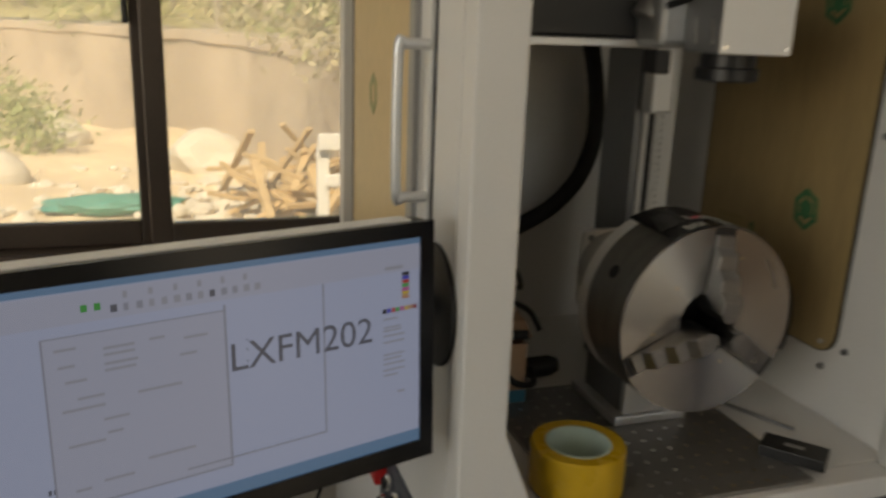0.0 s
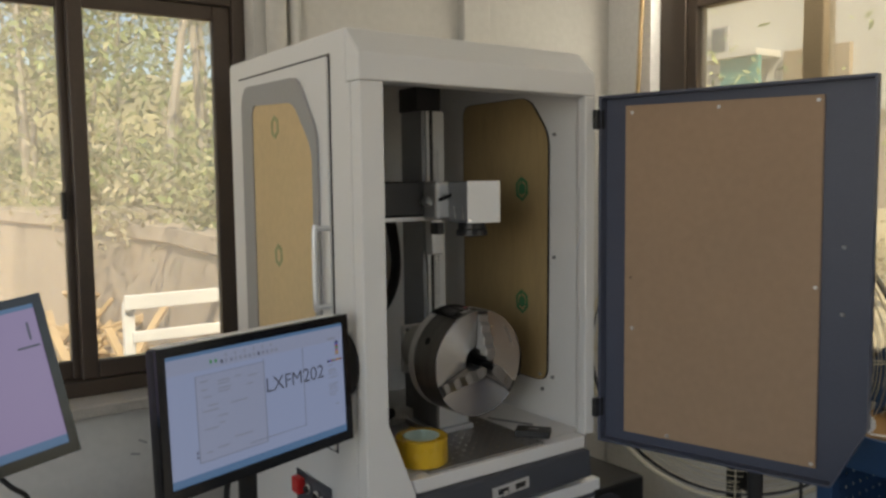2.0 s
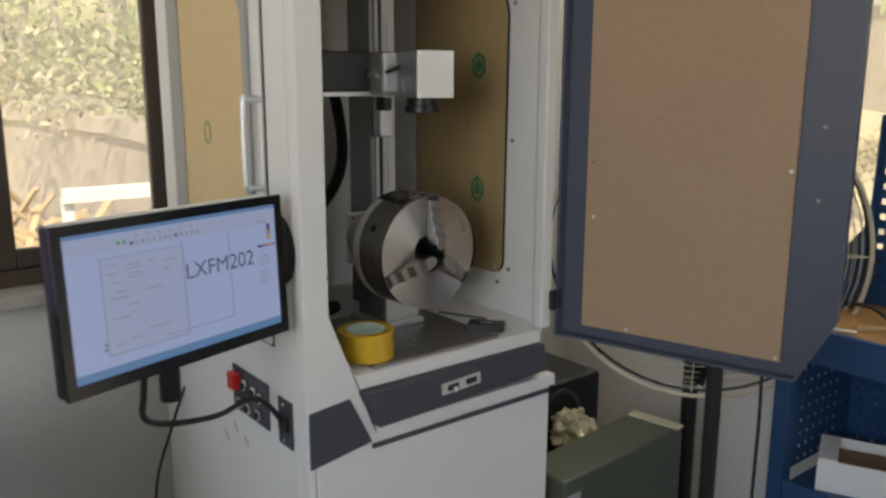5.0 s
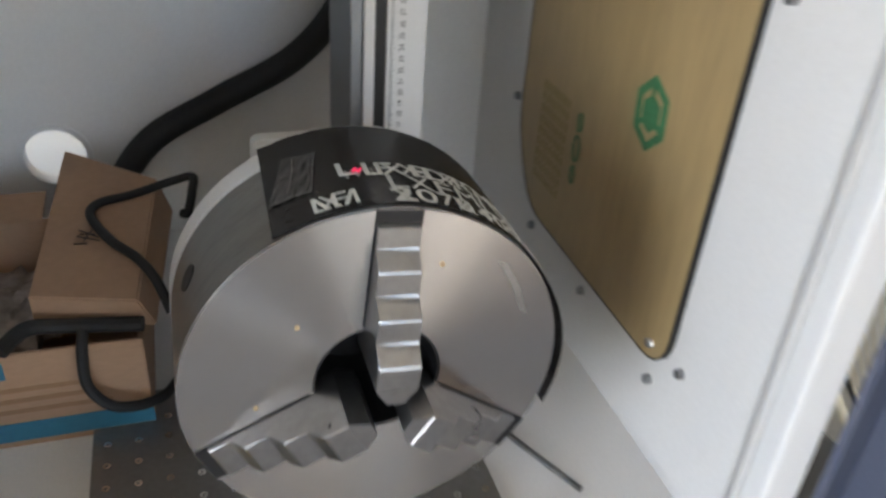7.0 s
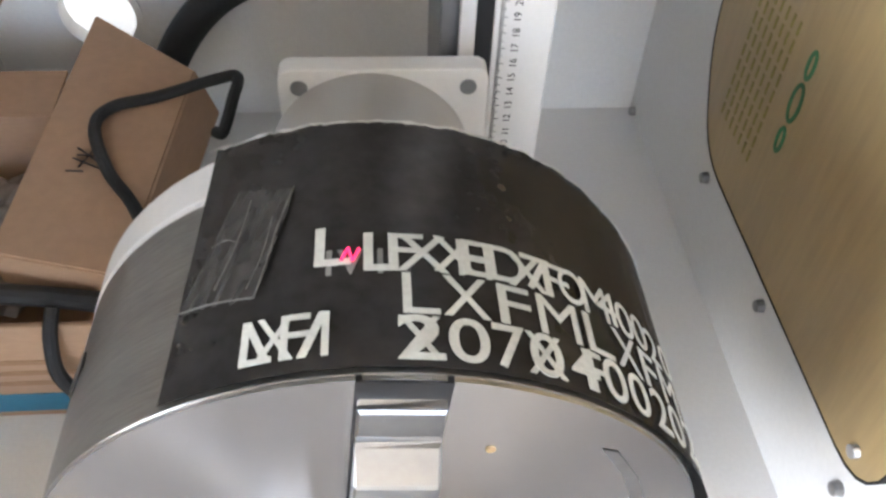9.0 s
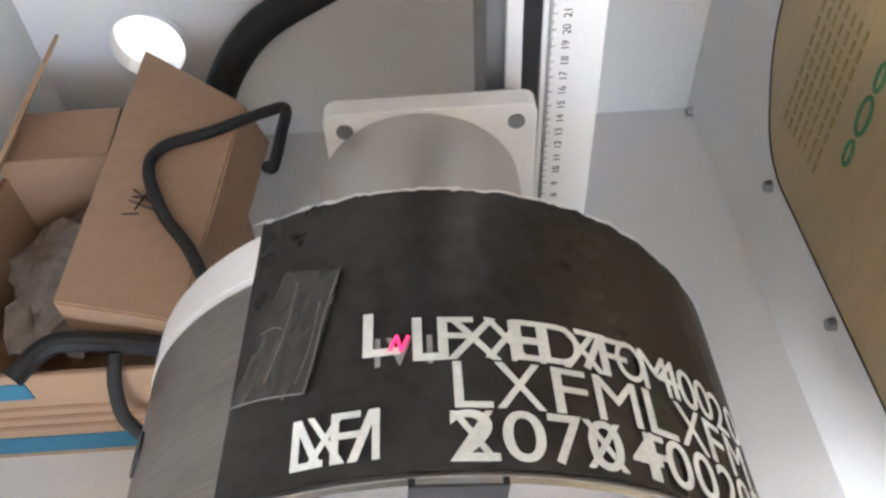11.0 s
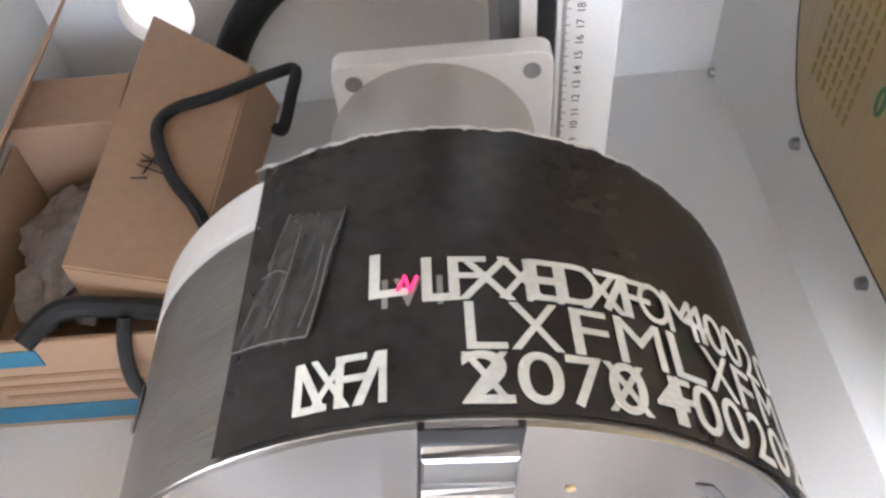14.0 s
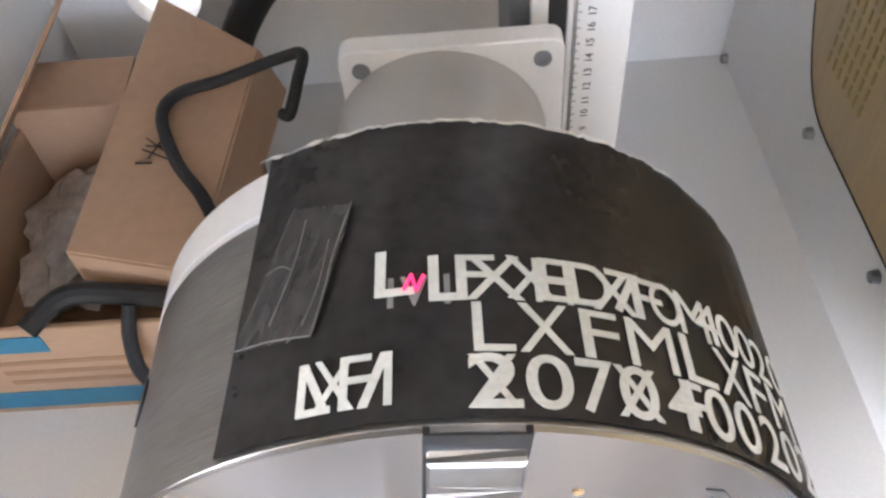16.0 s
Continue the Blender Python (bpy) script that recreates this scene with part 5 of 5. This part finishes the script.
bx = thing("white_carton", (1.27, -0.42, 0.44), "open white carton on the bench shelf", "carton")
cm = Matrix.Translation((1.262, -0.42, 0.44)) @ Matrix.Rotation(radians(24), 4, 'Z') @ Matrix.Scale(0.8, 4)
for b in ((-0.10, 0.10, -0.155, -0.152), (-0.10, 0.10, 0.152, 0.155), (-0.10, -0.097, -0.152, 0.152), (0.097, 0.10, -0.152, 0.152)):
    part("carton_wall", turned(box(b[0], b[1], b[2], b[3], 0.0, 0.10), cm), PAPER, bx)
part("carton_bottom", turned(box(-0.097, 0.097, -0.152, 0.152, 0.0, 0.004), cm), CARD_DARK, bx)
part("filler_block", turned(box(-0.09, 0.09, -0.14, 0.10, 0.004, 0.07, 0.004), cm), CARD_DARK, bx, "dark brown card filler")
part("lid_flap", turned(box(-0.097, 0.097, 0.10, 0.152, 0.10, 0.1025), cm), PAPER, bx)

tr = thing("masking_tape_roll", (1.13, -0.33, BZ), "small white tape roll on the bench", "tape roll")
part("tape", lathe([(0.012, -0.008), (0.024, -0.008), (0.024, 0.008), (0.012, 0.008)], (1.13, -0.335, BZ + 0.024), (-1, -0.5, 0.25), 32, closed=True), PAPER, tr, smooth=True)
part("tail", turned(box(0, 0.05, -0.008, 0.008, 0, 0.001), Matrix.Translation((1.125, -0.35, BZ + 0.002)) @ Matrix.Rotation(radians(-70), 4, 'Z')), PAPER, tr)
own = bmesh.new()
bmesh.ops.create_icosphere(own, subdivisions=4, radius=1)
for v in own.verts:
    k = 1 + 0.35 * noise.noise(v.co * 2.1) + 0.15 * noise.noise(v.co * 6)
    v.co = Vector((1.24 + 0.085 * v.co.x * k, -0.60 + 0.11 * v.co.y * k, BZ + 0.02 + 0.055 * max(v.co.z, -0.6) * k))
solid("plastic_bag", own, PAPER, (1.24, -0.6, BZ), "crumpled white plastic bag on the bench", "bag", smooth=True)
rng = random.Random(5)
for k in range(4):
    y = -0.42 - 0.06 * k
    solid("wood_strip", turned(box(-0.06, 0.06, -0.006, 0.006, 0, 0.01, 0.001), Matrix.Translation((1.20 + 0.03 * rng.random(), y, BZ - 0.005 + 0.002 * k)) @ Matrix.Rotation(rng.uniform(-1.4, -0.5), 4, 'Z')), LUMBER, (1.2, y, BZ), "thin offcut of wood lying on the bench", "offcut", "bench offcuts")
solid("bench_cable", tube([(1.36, -0.25, BZ), (1.28, -0.36, BZ + 0.03), (1.22, -0.46, BZ + 0.012), (1.19, -0.58, BZ + 0.01), (1.2, -0.72, BZ + 0.005)], 0.005, 8), RUBBER, (1.25, -0.45, BZ), "black cable lying across the bench", "cable", smooth=True)

# ---- outside ----
GZ = -0.02


def sheet_of(nx, ny, f):
    own = bmesh.new()
    g = [[own.verts.new(f(i / nx, j / ny)) for j in range(ny + 1)] for i in range(nx + 1)]
    for i in range(nx):
        for j in range(ny):
            own.faces.new((g[i][j], g[i + 1][j], g[i + 1][j + 1], g[i][j + 1]))
    return own


def wall_x(y):
    return 0.86 - 0.08 * (y - 4) - 0.045 * max(0, y - 5) ** 2


def wall_top(y):
    k = min(max((y - 3.0) / 5.0, 0), 1)
    return 1.16 + 0.10 * k


def ground_at(u, v):
    x, y = -60 + 120 * u, -60 + 140 * v
    return (x, y, GZ - 0.03)


solid("ground", sheet_of(40, 40, ground_at), DIRT, (0, 0, 0), "dry pale dirt ground", "ground", kind="structure")


def near_ground(u, v):
    x, y = -7 + 13 * u, 1.1 + 8 * v
    k = min(max((y - 1.1) / 2.5, 0), 1)
    return (x, y, GZ + 0.16 * k + 0.09 * noise.noise((x * 0.9, y * 0.9, 0)) + 0.03 * noise.noise((x * 4, y * 4, 2)))


solid("dirt_yard", sheet_of(120, 90, near_ground), DIRT, (0, 4, GZ), "uneven sunlit dirt yard with rubble", "ground", kind="structure")


def hill(u, v):
    y = 2.4 + 40 * u * u + 2 * u
    d = 0.3 + (3.2 + 0.5 * (y - 2.4)) * v ** 1.5
    x = wall_x(y) + d
    z = wall_top(y) + 0.02 + 0.24 * d - 0.06 + (0.35 * noise.noise((x * 0.6, y * 0.6, 1)) + 0.15 * noise.noise((x * 2.3, y * 2.3, 4))) * min(1, d)
    return (x, y, z)


solid("hillside", sheet_of(140, 90, hill), SLOPE, (3, 9, 0.9), "scrubby hillside above the retaining wall", "hillside", kind="structure")


def wall_strip(u, k):
    y = 2.4 + 14 * u
    x = wall_x(y)
    top = wall_top(y) + 0.03 * noise.noise((y * 1.3, 0, 0))
    return [(x, y, GZ - 0.1), (x + 0.03 * noise.noise((y, 1, 0)), y, 0.4), (x + 0.02 * noise.noise((y * 2, 1, 0)), y, top - 0.12), (x - 0.03, y, top - 0.10), (x - 0.02, y, top), (x + 0.42, y, top + 0.03)][k]


own = bmesh.new()
prev = None
for i in range(201):
    cur = [own.verts.new(wall_strip((i / 200) ** 1.6, k)) for k in range(6)]
    if prev:
        for k in range(5):
            own.faces.new((prev[k], prev[k + 1], cur[k + 1], cur[k]))
    prev = cur
solid("retaining_wall", own, CONCRETE, (0, 7, GZ), "weathered stained concrete retaining wall", "retaining wall", kind="structure")

rng = random.Random(11)
own = bmesh.new()
for k in range(520):
    x, y = rng.uniform(-3.2, 3.0), rng.uniform(2.6, 6.8)
    if rng.random() < 0.45:
        x, y = rng.gauss(0.2, 0.35), rng.gauss(5.2, 0.8)
    s = rng.uniform(0.02, 0.09)
    bm = bmesh.new()
    bmesh.ops.create_icosphere(bm, subdivisions=1, radius=s)
    for v in bm.verts:
        v.co *= rng.uniform(0.7, 1.25)
        v.co.z *= 0.6
    turned(bm, Matrix.Translation((x, y, GZ + 0.17)) @ Matrix.Rotation(rng.uniform(0, 6), 4, 'Z'))
    join(own, bm)
solid("rubble", own, SACK, (0, 5, GZ), "loose pale stones and rubble on the dirt", "rubble", kind="stuff")

for k in range(44):
    x, y = rng.gauss(0.42, 0.26), rng.gauss(4.7, 0.5)
    L = rng.uniform(0.35, 1.15)
    m = Matrix.Translation((x, y, GZ + rng.uniform(0.2, 0.5))) @ Matrix.Rotation(rng.uniform(0, 6.3), 4, 'Z') @ Matrix.Rotation(rng.uniform(-1.0, 0.2), 4, 'Y')
    solid("timber_offcut", turned(box(-L / 2, L / 2, -0.025, 0.025, -0.014, 0.014, 0.003), m), LUMBER, (x, y, GZ), "splintered pale timber offcut in a heap", "timber", "timber heap")
for x, y, s in ((-0.05, 6.3, 0.36), (-1.7, 6.0, 0.28), (-1.5, 8.2, 0.3)):
    own = bmesh.new()
    bmesh.ops.create_icosphere(own, subdivisions=3, radius=s)
    for v in own.verts:
        k = 1 + 0.4 * noise.noise(v.co * 3.1)
        v.co = Vector((x + v.co.x * k, y + v.co.y * k * 0.8, GZ + 0.26 + max(v.co.z, -0.3) * k * 0.75))
    solid("debris_sack", own, SACK, (x, y, GZ), "torn white sack of debris on the dirt", "sack", "debris sacks")
own = bmesh.new()
bmesh.ops.create_icosphere(own, subdivisions=3, radius=1)
for v in own.verts:
    k = 1 + 0.3 * noise.noise(v.co * 2.3)
    v.co = Vector((-0.75 + 0.42 * v.co.x * k, 4.9 + 0.12 * v.co.y * k, GZ + 0.22 + 0.07 * v.co.z * k))
solid("tarpaulin_roll", own, TEAL, (-0.75, 4.9, GZ), "rolled teal tarpaulin lying on the dirt", "tarpaulin", smooth=True)

rack = thing("white_timber_rack", (0.8, 3.4, GZ), "white painted timber rack standing in the yard", "rack")
for b in ((0.36, 0.98, 3.40, 3.44, 0.77, 0.85), (0.40, 0.98, 3.40, 3.44, 0.58, 0.64), (0.40, 0.98, 3.40, 3.44, 0.30, 0.35)):
    part("rail", box(*b, 0.004), PAPER, rack)
for x in (0.36, 0.93):
    part("post", box(x, x + 0.06, 3.44, 3.49, GZ, 0.80, 0.004), PAPER, rack)


# shrubs and trees: trunks, limbs and crowns of many small leaf blades
def leaf_cloud(rng, centres, count, spread, size):
    verts, faces = [], []
    for k in range(count):
        c, s = rng.choice(centres)
        p = Vector(c) + Vector((rng.gauss(0, s), rng.gauss(0, s), rng.gauss(0, s * 0.75))) * spread
        a, b = Vector((rng.gauss(0, 1), rng.gauss(0, 1), rng.gauss(0, 1))).normalized(), Vector((rng.gauss(0, 1), rng.gauss(0, 1), rng.gauss(0, 1))).normalized()
        L = size * rng.uniform(0.6, 1.5)
        a, b = a * L, b * L * 0.45
        i = len(verts)
        verts += [p - a, p + b, p + a, p - b]
        faces.append((i, i + 1, i + 2, i + 3))
    me = bpy.data.meshes.new("crown")
    me.from_pydata([tuple(v) for v in verts], [], faces)
    return me


def tree(x, y, z, h, seed, leaf=None, count=1400):
    rng = random.Random(seed)
    t = thing("tree", (x, y, z), "slender hillside tree with pale trunk and sparse foliage", "tree", "hillside trees")
    lean = rng.uniform(-0.25, 0.25)
    bm = bmesh.new()
    pts = [(x + lean * k * k * 0.2 * h / 4, y, z - 0.2 + h * 0.8 * k / 4) for k in range(5)]
    for k in range(4):
        cyl(pts[k], pts[k + 1], 0.05 * (1 - k * 0.2), 0.05 * (1 - (k + 1) * 0.2), 8, 0, bm)
    part("trunk", bm, BARK, t, smooth=True)
    centres, bm = [], bmesh.new()
    for k in range(9):
        f = rng.uniform(0.35, 1.0)
        a = rng.uniform(0, 6.3)
        s = Vector((x + lean * f * f * 0.64 * h * 0.25, y, z + h * 0.8 * f))
        e = s + Vector((math.cos(a), math.sin(a), 0.5)) * h * rng.uniform(0.10, 0.22)
        cyl(s, e, 0.018, 0.006, 6, 0, bm)
        centres.append((tuple(e), h * 0.085))
    part("limbs", bm, BARK, t)
    me = leaf_cloud(rng, centres, count, 1.15, 0.040)
    for v in me.vertices:
        v.co -= t.location
    me.materials.append(leaf or LEAF[seed % 3])
    o = new("crown", me)
    o.parent = t


rng = random.Random(21)
for k in range(54):
    p = hill(rng.uniform(0.24, 0.85), rng.uniform(0.08, 0.75))
    tree(p[0], p[1], p[2], rng.uniform(2.6, 5.5), k)
for k in range(8):
    tree(rng.uniform(-9, -3.4), rng.uniform(12, 22), GZ, rng.uniform(3, 6), 60 + k)


def shrub(name, x, y, z, r, count, seed, label, leaf=None):
    rng = random.Random(seed)
    centres = [((x + rng.gauss(0, r), y + rng.gauss(0, r * 0.7), z + abs(rng.gauss(0, r * 0.7))), r * 0.45) for k in range(6)]
    t = thing(name, (x, y, z), label, "shrub", "yard shrubs")
    bm = bmesh.new()
    for c, s in centres:
        cyl((x, y, z - 0.05), c, 0.010, 0.004, 5, 0, bm)
    part("stems", bm, BARK, t)
    me = leaf_cloud(rng, centres, count, 1.0, 0.03)
    for v in me.vertices:
        v.co -= t.location
    me.materials.append(leaf or LEAF[seed % 3])
    o = new("leaves", me)
    o.parent = t


shrub("shrub", -1.75, 7.6, GZ + 0.3, 0.34, 1600, 0, "leafy green shrub growing in the yard")
shrub("shrub", -2.3, 8.6, GZ + 0.3, 0.3, 1200, 1, "leafy green shrub growing in the yard")
for k in range(70):
    p = hill(rng.uniform(0.12, 0.6), rng.uniform(0.03, 0.4))
    shrub("shrub", p[0], p[1], p[2], rng.uniform(0.2, 0.45), 420, k, "dry yellow-green shrub on the hillside")

# yard and house beyond the bench window
house = thing("neighbour_house", (6.6, 4.5, GZ), "pale rendered neighbouring house with grey windows", "house")
part("wall", box(6.4, 8.4, -6.0, 7.5, GZ, 7.0), PALE_WALL, house)
for y, z in ((3.76, 2.70), (5.3, 2.70), (1.3, 2.75), (3.76, 4.6), (1.3, 4.6)):
    wn_ = part("window", box(6.36, 6.4, y, y + 0.19, z, z + 0.30), GREY_FRAME, house)
    part("pane", box(6.345, 6.36, y + 0.02, y + 0.17, z + 0.02, z + 0.28), DARK_PANE, wn_)
part("balcony_slab", box(6.0, 6.4, 3.2, 3.88, 2.62, 2.68), PALE_WALL, house)
part("balcony_screen", box(6.05, 6.09, 3.2, 3.62, 2.30, 2.62), TEAL, house, "faded teal balcony screen")
part("shutter", box(6.34, 6.4, 2.50, 3.13, 2.13, 2.66), TAN_ALU, house, "tan roller shutter")
# greyer slab stands for the house wall in shade below the ledge
part("shade_band", box(6.30, 6.4, -6.0, 7.5, GZ, 2.04), CONCRETE, house, "grey band for the wall's shade under the ledge")
part("ledge", box(6.25, 6.4, -6.0, 7.5, 2.04, 2.12), PALE_WALL, house)
for k in range(24):
    sx, sy = rng.uniform(5.0, 6.0), rng.uniform(-1.0, 4.2)
    shrub("shrub", sx, sy, GZ + 0.09 * (sx - 3) ** 2 + rng.uniform(0, 0.15), rng.uniform(0.18, 0.32), 600, 100 + k, "dry tan-green shrub outside the bench window", PALE_LEAF)
for k, (x, y, h) in enumerate(((4.9, 3.15, 2.5), (4.8, 0.7, 3.0))):
    tree(x, y, 0.4, h, 80 + k, LEAF[0], 420)


def bank(u, v):
    x, y = 3.0 + 5.6 * u, -9 + 20 * v
    return (x, y, GZ + 3.4 * u * u + 0.25 * noise.noise((x, y, 3)) * u)


solid("grass_bank", sheet_of(40, 60, bank), PALE_BANK, (5, 0, 0), "rough grassy bank outside the window", "bank", kind="structure")
